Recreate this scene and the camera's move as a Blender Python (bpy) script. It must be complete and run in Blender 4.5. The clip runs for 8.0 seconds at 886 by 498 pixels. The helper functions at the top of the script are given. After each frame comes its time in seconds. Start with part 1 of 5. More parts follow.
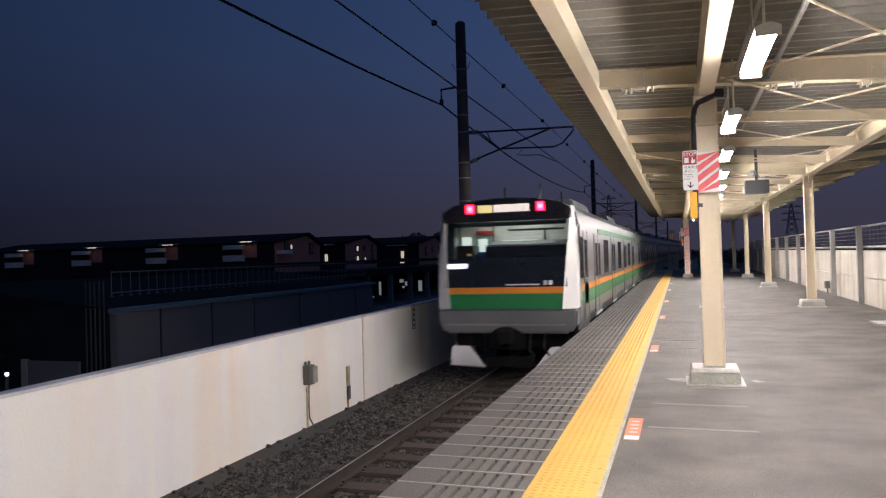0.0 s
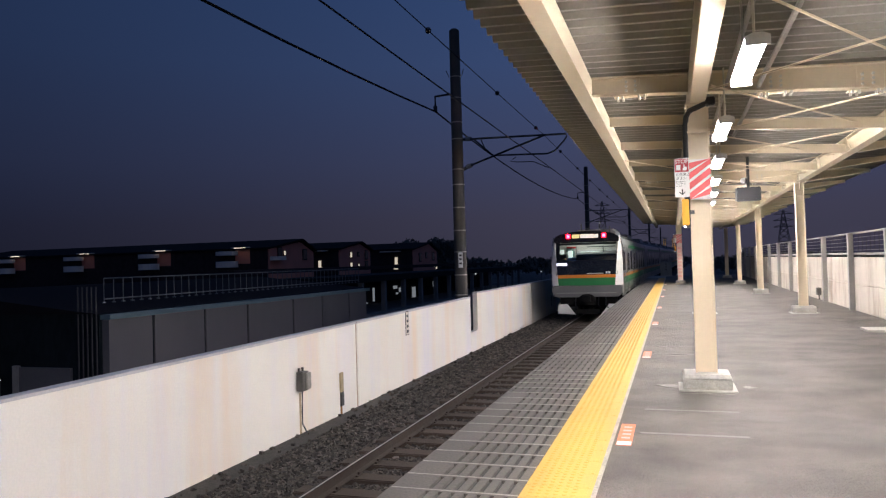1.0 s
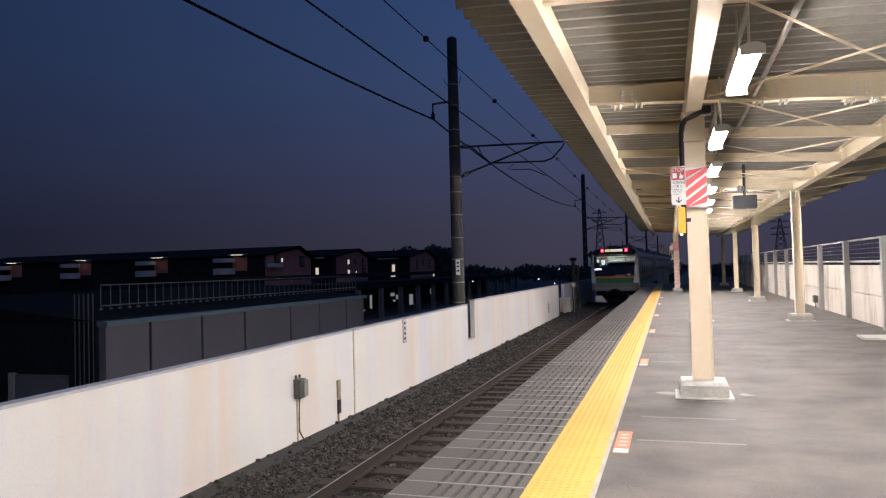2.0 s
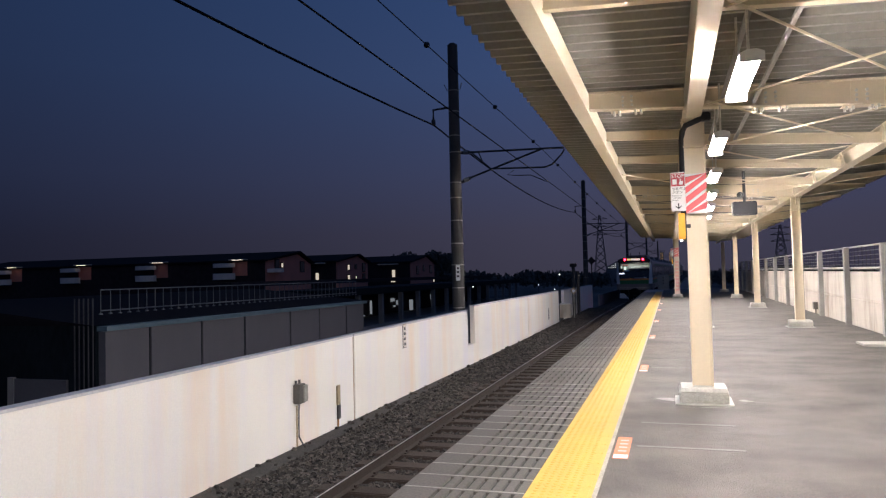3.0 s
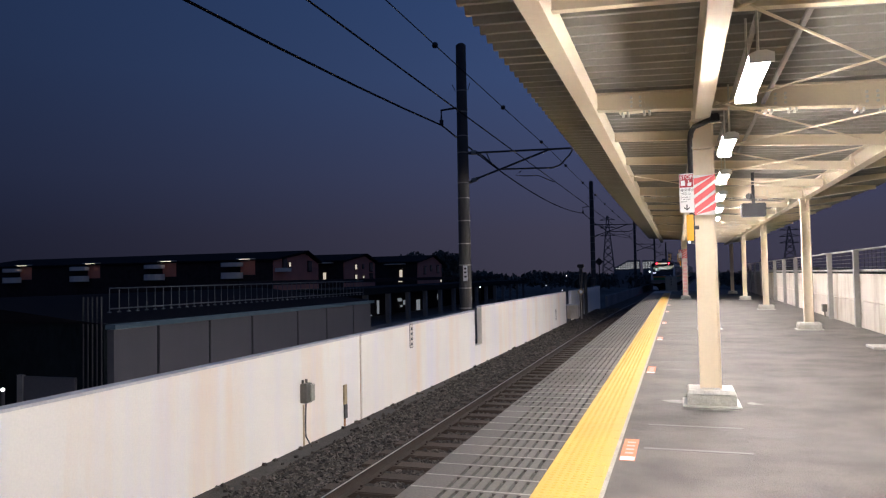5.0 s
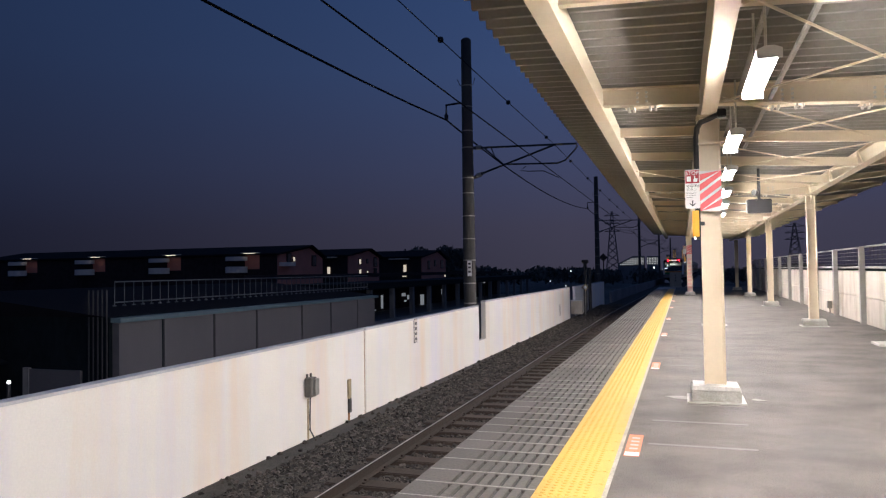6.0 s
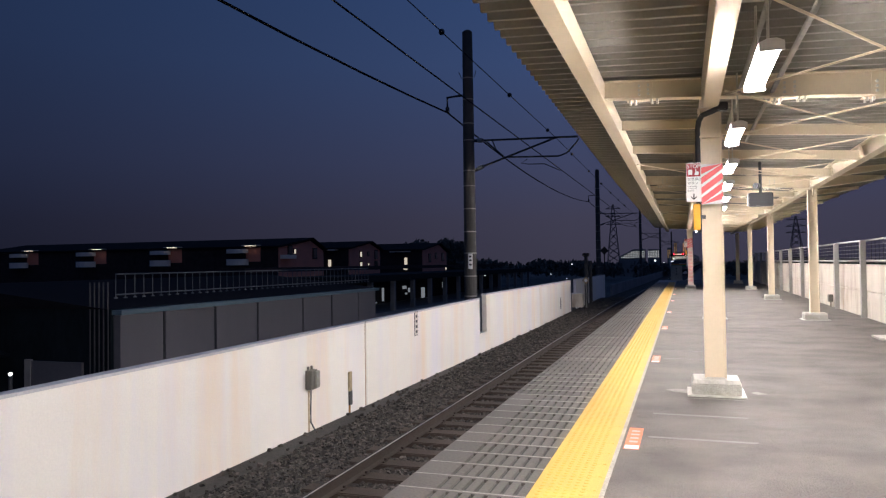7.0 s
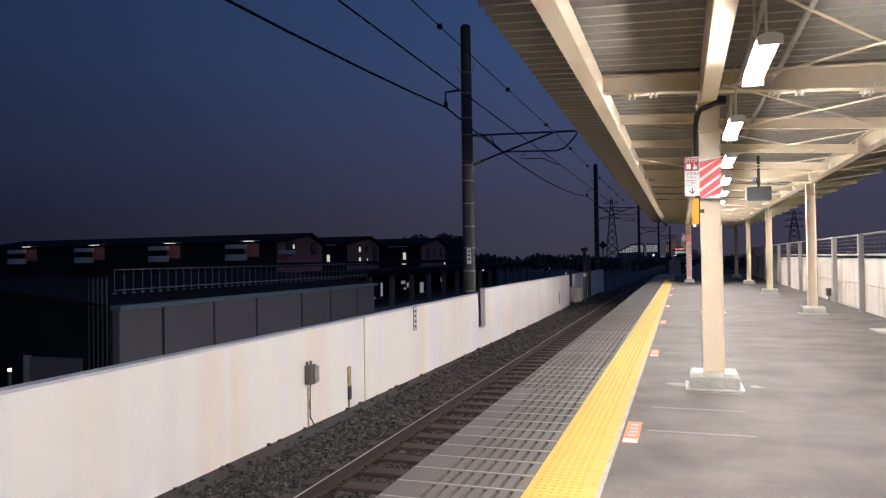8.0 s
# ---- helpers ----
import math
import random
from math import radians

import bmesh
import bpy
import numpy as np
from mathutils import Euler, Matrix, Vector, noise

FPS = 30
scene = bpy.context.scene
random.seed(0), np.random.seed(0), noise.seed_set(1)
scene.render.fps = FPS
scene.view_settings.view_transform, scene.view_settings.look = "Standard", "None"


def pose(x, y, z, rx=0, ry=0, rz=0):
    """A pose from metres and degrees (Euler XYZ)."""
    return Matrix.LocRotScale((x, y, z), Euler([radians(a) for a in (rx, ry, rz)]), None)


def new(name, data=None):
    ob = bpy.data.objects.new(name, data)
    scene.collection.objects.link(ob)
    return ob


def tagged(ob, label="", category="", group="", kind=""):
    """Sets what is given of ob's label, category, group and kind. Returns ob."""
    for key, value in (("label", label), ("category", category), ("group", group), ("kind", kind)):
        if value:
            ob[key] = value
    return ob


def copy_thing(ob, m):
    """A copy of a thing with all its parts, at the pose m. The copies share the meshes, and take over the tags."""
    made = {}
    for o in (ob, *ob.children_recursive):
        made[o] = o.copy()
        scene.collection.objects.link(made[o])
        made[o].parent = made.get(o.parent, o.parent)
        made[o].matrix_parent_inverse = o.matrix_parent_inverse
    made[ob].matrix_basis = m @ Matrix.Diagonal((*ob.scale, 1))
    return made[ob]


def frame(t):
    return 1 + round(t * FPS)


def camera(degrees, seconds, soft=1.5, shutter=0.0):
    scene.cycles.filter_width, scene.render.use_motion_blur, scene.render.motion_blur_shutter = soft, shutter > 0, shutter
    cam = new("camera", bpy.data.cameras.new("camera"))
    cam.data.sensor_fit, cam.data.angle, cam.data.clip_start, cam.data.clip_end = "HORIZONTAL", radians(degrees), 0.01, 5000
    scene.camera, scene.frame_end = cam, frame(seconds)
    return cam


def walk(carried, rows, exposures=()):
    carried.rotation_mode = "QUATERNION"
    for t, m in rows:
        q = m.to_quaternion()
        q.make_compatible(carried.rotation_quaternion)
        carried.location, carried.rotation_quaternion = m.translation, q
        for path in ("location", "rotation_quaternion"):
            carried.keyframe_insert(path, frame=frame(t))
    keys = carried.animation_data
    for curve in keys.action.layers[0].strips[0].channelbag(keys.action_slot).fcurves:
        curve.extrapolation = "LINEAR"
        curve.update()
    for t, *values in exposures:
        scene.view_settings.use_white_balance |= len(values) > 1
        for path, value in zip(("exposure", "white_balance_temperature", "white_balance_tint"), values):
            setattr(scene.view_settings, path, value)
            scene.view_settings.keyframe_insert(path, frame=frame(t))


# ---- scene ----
cam = camera(63.78, 8.0, soft=1.25, shutter=0.5)
walk(cam, [
    (0.0, pose(-0.012, 0.061, 1.418, 90.635, 1.663, 18.407)),
    (0.5, pose(-0.009, 0.054, 1.417, 90.883, 1.612, 18.138)),
    (1.0, pose(-0.002, 0.034, 1.418, 91.131, 1.609, 17.901)),
    (1.5, pose(0.001, 0.023, 1.420, 91.415, 1.620, 17.718)),
    (3.0, pose(0.007, 0.004, 1.417, 92.158, 1.397, 17.695)),
    (3.5, pose(0.004, 0.009, 1.420, 92.231, 1.271, 17.766)),
    (4.0, pose(0.004, 0.001, 1.418, 92.276, 1.185, 17.913)),
    (4.5, pose(0.010, 0.005, 1.420, 92.265, 1.197, 18.117)),
    (6.0, pose(-0.002, 0.001, 1.419, 91.789, 0.844, 18.595)),
    (6.5, pose(-0.003, 0.004, 1.422, 91.482, 0.753, 18.656)),
    (7.0, pose(-0.001, 0.006, 1.421, 91.211, 0.745, 18.667)),
    (7.5, pose(0.003, 0.006, 1.418, 90.969, 0.771, 18.621)),
    (8.0, pose(0.000, 0.000, 1.420, 90.798, 0.888, 18.559)),
], exposures=[(0.0, -0.24), (0.5, -0.12), (1.0, -0.04), (1.5, 0.0), (8.0, 0.0)])

# ---- dusk sky ----
world = bpy.data.worlds.new("dusk")
scene.world = world
world.use_nodes = True
wn, wl = world.node_tree.nodes, world.node_tree.links
wn.clear()
w_out, w_bg = wn.new("ShaderNodeOutputWorld"), wn.new("ShaderNodeBackground")
w_co, w_sep, w_mix, w_side = wn.new("ShaderNodeTexCoord"), wn.new("ShaderNodeSeparateXYZ"), wn.new("ShaderNodeMix"), wn.new("ShaderNodeMapRange")
wl.new(w_co.outputs["Generated"], w_sep.inputs[0])
SKY_WEST = [(0.0, (0.0070, 0.0080, 0.0175)), (0.06, (0.0086, 0.0108, 0.0255)), (0.14, (0.0125, 0.0180, 0.0440)),
            (0.27, (0.0128, 0.0230, 0.0600)), (0.42, (0.0120, 0.0258, 0.0710)), (1.0, (0.012, 0.028, 0.08))]
SKY_NORTH = [(0.0, (0.046, 0.043, 0.070)), (0.06, (0.050, 0.048, 0.083)), (0.14, (0.048, 0.057, 0.118)),
             (0.27, (0.040, 0.068, 0.165)), (0.42, (0.028, 0.060, 0.162)), (1.0, (0.020, 0.046, 0.13))]
for stops, socket in ((SKY_WEST, "A"), (SKY_NORTH, "B")):
    w_ramp = wn.new("ShaderNodeValToRGB")
    wl.new(w_sep.outputs["Z"], w_ramp.inputs[0])
    ramp = w_ramp.color_ramp
    while len(ramp.elements) < len(stops):
        ramp.elements.new(0.5)
    for el, (p, c) in zip(ramp.elements, stops):
        el.position, el.color = p, (*c, 1)
    w_mix.data_type = "RGBA"
    wl.new(w_ramp.outputs[0], w_mix.inputs[socket])
w_side.inputs["From Min"].default_value, w_side.inputs["From Max"].default_value = -0.85, -0.15
wl.new(w_sep.outputs["X"], w_side.inputs[0])
wl.new(w_side.outputs[0], w_mix.inputs["Factor"])
wl.new(w_mix.outputs["Result"], w_bg.inputs[0])
wl.new(w_bg.outputs[0], w_out.inputs[0])
w_bg.inputs[1].default_value = 1.0
LAMP_GLOW = 350.0


# ---- materials ----
def glow(name, colour, strength):
    m = bpy.data.materials.new(name)
    m.use_nodes = True
    b = m.node_tree.nodes["Principled BSDF"]
    b.inputs["Base Color"].default_value = (*colour, 1)
    b.inputs["Emission Color"].default_value = (*colour, 1)
    b.inputs["Emission Strength"].default_value = strength
    return m


def surface(name, colour, rough=0.6, metal=0.0, vary=0.12, scale=2.0, fine=40.0, bump=0.1, stain=None, stain_amount=0.4,
            stretch=(1, 1, 1), stain_scale=1.0, stain_stretch=(1, 1, 1), island=0.0, each=0.0, coat=0.0, spec=0.5, stain2=None):
    """Colour with broad and fine variation, optional stains, and a fine relief."""
    m = bpy.data.materials.new(name)
    m.use_nodes = True
    n, l = m.node_tree.nodes, m.node_tree.links
    b = n["Principled BSDF"]
    b.inputs["Metallic"].default_value = metal
    b.inputs["Coat Weight"].default_value = coat
    b.inputs["Specular IOR Level"].default_value = spec
    geo = n.new("ShaderNodeNewGeometry") if island else None
    co = n.new("ShaderNodeTexCoord")
    mp = n.new("ShaderNodeMapping")
    mp.inputs["Scale"].default_value = stretch
    l.new(co.outputs["Object"], mp.inputs[0])
    big, small = n.new("ShaderNodeTexNoise"), n.new("ShaderNodeTexNoise")
    big.inputs["Scale"].default_value, small.inputs["Scale"].default_value = scale, fine
    big.inputs["Detail"].default_value, small.inputs["Detail"].default_value = 5, 3
    l.new(mp.outputs[0], big.inputs[0])
    l.new(mp.outputs[0], small.inputs[0])
    add = n.new("ShaderNodeMath")
    add.operation = "ADD"
    l.new(big.outputs[0], add.inputs[0])
    l.new(small.outputs[0], add.inputs[1])
    rng = n.new("ShaderNodeMapRange")
    rng.inputs["From Min"].default_value, rng.inputs["From Max"].default_value = 0.68, 1.32
    rng.inputs["To Min"].default_value, rng.inputs["To Max"].default_value = 1 - vary * 1.6, 1 + vary * 1.6
    l.new(add.outputs[0], rng.inputs[0])
    val = rng.outputs[0]
    for amount, source in ((island, geo.outputs["Random Per Island"] if geo else None),
                           (each, n.new("ShaderNodeObjectInfo").outputs["Random"] if each else None)):
        if amount:
            r2 = n.new("ShaderNodeMapRange")
            r2.inputs["To Min"].default_value, r2.inputs["To Max"].default_value = 1 - amount, 1 + amount
            l.new(source, r2.inputs[0])
            mul = n.new("ShaderNodeMath")
            mul.operation = "MULTIPLY"
            l.new(val, mul.inputs[0])
            l.new(r2.outputs[0], mul.inputs[1])
            val = mul.outputs[0]
    sc = n.new("ShaderNodeVectorMath")
    sc.operation = "SCALE"
    sc.inputs[0].default_value = colour
    l.new(val, sc.inputs["Scale"])
    out = sc.outputs[0]
    for stain, stain_amount, stain_scale, stain_stretch in ([(stain, stain_amount, stain_scale, stain_stretch)] if stain else []) + ([stain2] if stain2 else []):
        mp2 = n.new("ShaderNodeMapping")
        mp2.inputs["Scale"].default_value = stain_stretch
        mp2.inputs["Location"].default_value = (7.3 * stain_scale, 0, 0)
        l.new(co.outputs["Object"], mp2.inputs[0])
        sn = n.new("ShaderNodeTexNoise")
        sn.inputs["Scale"].default_value, sn.inputs["Detail"].default_value = stain_scale, 6
        sn.inputs["Roughness"].default_value = 0.65
        l.new(mp2.outputs[0], sn.inputs[0])
        sr = n.new("ShaderNodeMapRange")
        sr.inputs["From Min"].default_value, sr.inputs["From Max"].default_value = 0.48, 0.72
        sr.inputs["To Max"].default_value = stain_amount
        l.new(sn.outputs[0], sr.inputs[0])
        mix = n.new("ShaderNodeMix")
        mix.data_type = "RGBA"
        l.new(sr.outputs[0], mix.inputs["Factor"])
        l.new(out, mix.inputs["A"])
        mix.inputs["B"].default_value = (*stain, 1)
        out = mix.outputs["Result"]
    l.new(out, b.inputs["Base Color"])
    rr = n.new("ShaderNodeMapRange")
    rr.inputs["To Min"].default_value, rr.inputs["To Max"].default_value = max(0.02, rough - 0.12), min(1, rough + 0.12)
    l.new(big.outputs[0], rr.inputs[0])
    l.new(rr.outputs[0], b.inputs["Roughness"])
    if bump:
        bp = n.new("ShaderNodeBump")
        bp.inputs["Strength"].default_value, bp.inputs["Distance"].default_value = bump, 0.02
        l.new(small.outputs[0], bp.inputs["Height"])
        l.new(bp.outputs[0], b.inputs["Normal"])
    return m


def glass(name, tint=(0.8, 0.85, 0.85)):
    m = bpy.data.materials.new(name)
    m.use_nodes = True
    b = m.node_tree.nodes["Principled BSDF"]
    b.inputs["Base Color"].default_value = (*tint, 1)
    b.inputs["Transmission Weight"].default_value = 1.0
    b.inputs["Roughness"].default_value = 0.02
    b.inputs["IOR"].default_value = 1.1
    return m


M = {
    "asphalt": surface("asphalt", (0.119, 0.107, 0.093), 0.75, vary=0.40, scale=1.6, fine=85, bump=0.8, stain=(0.182, 0.172, 0.154),
                       stain_amount=0.75, stain_scale=0.55, stain_stretch=(0.8, 1.3, 1), stain2=((0.070, 0.066, 0.060), 0.35, 1.6, (0.9, 1.5, 1))),
    "edge": surface("edge_board", (0.121, 0.113, 0.099), 0.6, vary=0.22, scale=1.2, fine=50, bump=0.15, each=0.18, stain=(0.10, 0.10, 0.10), stain_amount=0.5),
    "edge_gap": surface("edge_slot", (0.06, 0.06, 0.058), 0.9),
    "joint": surface("metal_joint", (0.34, 0.33, 0.30), 0.4, metal=0.5, vary=0.2),
    "yellow": surface("tactile_yellow", (0.62, 0.385, 0.083), 0.55, vary=0.07, scale=1.0, fine=60, bump=0.05, each=0.03,
                      stain=(0.55, 0.325, 0.065), stain_amount=0.35, stain_scale=1.5),
    "white_line": surface("white_line", (0.36, 0.35, 0.32), 0.6, vary=0.22, scale=4, stain=(0.3, 0.3, 0.29), stain_amount=0.7, stain_scale=4),
    "faded_line": surface("faded_line", (0.185, 0.178, 0.165), 0.7, vary=0.15, scale=3, stain=(0.165, 0.162, 0.153), stain_amount=0.8, stain_scale=3),
    "concrete": surface("concrete", (0.36, 0.35, 0.33), 0.8, vary=0.12, scale=1.5, fine=60, bump=0.2, stain=(0.22, 0.21, 0.19), stain_amount=0.5, stain_scale=1.6),
    "pedestal": surface("pedestal", (0.42, 0.41, 0.36), 0.8, vary=0.15, scale=6, fine=80, bump=0.3, stain=(0.25, 0.25, 0.2), stain_amount=0.6, stain_scale=9),
    "spilt": surface("spilt_mortar", (0.25, 0.245, 0.215), 0.8, vary=0.25, scale=12, stain=(0.2, 0.195, 0.18), stain_amount=0.9, stain_scale=14),
    "mortar": surface("white_mortar", (0.50, 0.49, 0.44), 0.8, vary=0.1, scale=8, stain=(0.4, 0.4, 0.36), stain_amount=0.4, stain_scale=10),
    "wall": surface("wall_white", (0.86, 0.83, 0.755), 0.75, vary=0.03, scale=0.7, fine=40, bump=0.08, stain=(0.85, 0.67, 0.50),
                    stain_amount=0.7, stain_scale=0.7, stain_stretch=(1, 1.2, 0.12), stain2=((0.78, 0.76, 0.83), 0.85, 0.6, (1, 1.3, 0.10))),
    "wall_cap": surface("wall_cap", (0.55, 0.55, 0.56), 0.7, vary=0.06),
    "wall_grey": surface("wall_grey", (0.55, 0.505, 0.43), 0.8, vary=0.09, scale=1.2, fine=50, bump=0.15, stain=(0.27, 0.21, 0.15),
                         stain_amount=0.9, stain_scale=1.6, stain_stretch=(1, 1.5, 0.3)),
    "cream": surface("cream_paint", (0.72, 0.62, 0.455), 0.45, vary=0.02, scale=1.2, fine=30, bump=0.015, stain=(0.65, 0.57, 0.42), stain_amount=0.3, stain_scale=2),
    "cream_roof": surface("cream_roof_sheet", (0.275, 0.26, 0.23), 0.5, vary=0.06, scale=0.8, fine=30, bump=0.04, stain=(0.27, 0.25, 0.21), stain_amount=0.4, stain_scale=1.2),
    "bolt": surface("galvanised", (0.62, 0.60, 0.54), 0.45, metal=0.3, vary=0.1),
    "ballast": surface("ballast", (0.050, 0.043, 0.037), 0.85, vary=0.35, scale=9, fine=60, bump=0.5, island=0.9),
    # darker than the stones: platform shadow and gaps' shade are in this colour
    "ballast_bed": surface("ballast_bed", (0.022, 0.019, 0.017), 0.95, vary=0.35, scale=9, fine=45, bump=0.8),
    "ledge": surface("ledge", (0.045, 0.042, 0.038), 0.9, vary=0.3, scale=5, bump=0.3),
    "sleeper": surface("sleeper", (0.046, 0.032, 0.023), 0.85, vary=0.2, scale=5, fine=50, bump=0.3, each=0.15),
    "rail_side": surface("rusty_rail", (0.027, 0.017, 0.012), 0.75, vary=0.2, scale=6, fine=70, bump=0.2),
    "rail_top": surface("polished_rail", (0.62, 0.60, 0.57), 0.38, metal=1.0, vary=0.05),
    "black": surface("black_paint", (0.015, 0.015, 0.017), 0.35, vary=0.1),
    "dark_metal": surface("dark_metal", (0.05, 0.05, 0.055), 0.6, vary=0.2),
    "pole": surface("concrete_pole", (0.062, 0.059, 0.056), 0.8, vary=0.15, scale=2, bump=0.15),
    "pole_band": surface("pole_band", (0.28, 0.27, 0.25), 0.6, vary=0.1),
    "wire": surface("wire", (0.012, 0.012, 0.013), 0.8, spec=0.1),
    "steel": surface("stainless", (0.27, 0.268, 0.262), 0.34, metal=0.75, vary=0.05, scale=2, fine=60, stretch=(1, 0.1, 1), bump=0.03),
    "train_grey": surface("train_grey", (0.15, 0.15, 0.152), 0.42, metal=0.3, vary=0.06),
    "train_white": surface("train_white", (0.72, 0.71, 0.68), 0.35, vary=0.03),
    "train_black": surface("train_black", (0.012, 0.013, 0.016), 0.15, vary=0.05, bump=0.0),
    "orange": surface("stripe_orange", (0.66, 0.215, 0.025), 0.4, vary=0.04),
    "green": surface("stripe_green", (0.012, 0.165, 0.05), 0.4, vary=0.04),
    "under": surface("underframe", (0.010, 0.0095, 0.0095), 0.9, spec=0.12, vary=0.25, scale=4),
    "dark_glass": surface("dark_glass", (0.03, 0.033, 0.035), 0.08, vary=0.05, bump=0.0),
    "cab_wall": surface("cab_wall", (0.62, 0.61, 0.56), 0.6, vary=0.08),
    "cab_dark": surface("cab_dark", (0.04, 0.045, 0.05), 0.6, vary=0.1),
    "cab_red": surface("cab_red", (0.5, 0.03, 0.03), 0.5),
    "cab_blue": surface("cab_blue", (0.05, 0.12, 0.3), 0.6),
    "cab_green": surface("cab_green", (0.30, 0.44, 0.40), 0.5),
    "red": surface("sign_red", (0.36, 0.025, 0.04), 0.5, vary=0.04),
    "pink": surface("stripe_red", (0.80, 0.13, 0.14), 0.5, vary=0.06),
    "pale_red": surface("pale_red", (0.78, 0.42, 0.38), 0.5, vary=0.06),
    "pale_pink": surface("pale_pink", (0.74, 0.58, 0.52), 0.5, vary=0.05),
    "sign_white": surface("sign_white", (0.75, 0.74, 0.73), 0.45, vary=0.03),
    "ink": surface("ink", (0.03, 0.03, 0.035), 0.5),
    "label_orange": surface("label_orange", (0.62, 0.16, 0.055), 0.5, vary=0.06, scale=8, stain=(0.7, 0.4, 0.25), stain_amount=0.35, stain_scale=6),
    "box_yellow": surface("box_yellow", (0.85, 0.42, 0.02), 0.5, vary=0.04),
    "box_grey": surface("box_grey", (0.12, 0.112, 0.098), 0.6, vary=0.1, stain=(0.2, 0.15, 0.1), stain_amount=0.4, stain_scale=6),
    "rust": surface("rust", (0.30, 0.15, 0.05), 0.9, vary=0.3, scale=12),
    "old_paint": surface("old_board", (0.42, 0.33, 0.20), 0.8, vary=0.25, scale=9),
    "train_roof": surface("train_roof", (0.10, 0.10, 0.10), 0.7, vary=0.15),
    "post_grey": surface("post_grey", (0.33, 0.32, 0.30), 0.6, vary=0.1, stain=(0.24, 0.22, 0.2), stain_amount=0.4, stain_scale=3),
    "cover": surface("cover_grey", (0.30, 0.29, 0.25), 0.6, vary=0.15, scale=8),
    "shed": surface("shed_panel", (0.145, 0.138, 0.145), 0.7, vary=0.05, scale=0.5, fine=12, stretch=(1, 6, 1)),
    "shed_trim": surface("shed_trim", (0.12, 0.19, 0.22), 0.6, vary=0.1),
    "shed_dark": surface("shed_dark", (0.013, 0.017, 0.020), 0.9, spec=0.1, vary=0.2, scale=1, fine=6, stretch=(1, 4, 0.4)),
    "rail_paint": surface("railing_grey", (0.11, 0.115, 0.13), 0.6),
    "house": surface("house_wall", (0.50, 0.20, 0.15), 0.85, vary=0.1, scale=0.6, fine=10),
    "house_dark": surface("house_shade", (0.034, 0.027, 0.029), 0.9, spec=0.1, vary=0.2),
    "house_roof": surface("house_roof", (0.016, 0.014, 0.016), 0.95, spec=0.08, vary=0.15),
    "balcony": surface("balcony_cream", (0.66, 0.60, 0.53), 0.8, vary=0.06),
    "ground": surface("dark_ground", (0.11, 0.11, 0.105), 0.95, spec=0.1, vary=0.3, scale=0.05, fine=0.6),
    "leaf": surface("foliage", (0.10, 0.105, 0.095), 0.9, spec=0.1, vary=0.3, island=0.4),
    "bark": surface("bark", (0.05, 0.04, 0.03), 0.9),
    "viaduct": surface("far_concrete", (0.20, 0.20, 0.205), 0.9, spec=0.15, vary=0.15, scale=0.4),
    "pylon": surface("pylon_grey", (0.09, 0.09, 0.10), 0.8),
    "lamp": glow("lamp_white", (1.0, 0.935, 0.945), LAMP_GLOW),
    "tail": glow("tail_red", (1.0, 0.008, 0.030), 30.0),
    # dim red emission for the halo round the tail lamps
    "tail_halo": glow("tail_halo", (1.0, 0.01, 0.05), 0.64),
    "tail_core": glow("tail_core", (1.0, 0.35, 0.42), 2.2),
    "display": glow("display_white", (1.0, 0.86, 0.78), 0.83),
    "display_green": glow("display_green", (0.85, 0.68, 0.3), 0.8),
    "led": glow("led_white", (0.75, 0.75, 1.0), 1.8),
    "cab_light": glow("cab_light", (0.97, 1.0, 0.95), 4.6),
    "saloon_light": glow("saloon_light", (0.9, 1.0, 0.92), 0.77),
    "window_lit": glow("lit_window", (1.0, 0.86, 0.66), 0.6),
    "window_cool": glow("lit_window_cool", (0.85, 0.92, 1.0), 0.19),
    "porch_lamp": glow("porch_lamp", (1.0, 0.82, 0.66), 1.8),
    "far_light": glow("far_lamp", (0.95, 0.97, 1.0), 4.0),
    "block_light": glow("block_light", (0.95, 0.95, 0.9), 0.45),
    "block_warm": glow("block_warm", (1.0, 0.62, 0.30), 0.22),
    "glass": glass("clear_glass"),
}


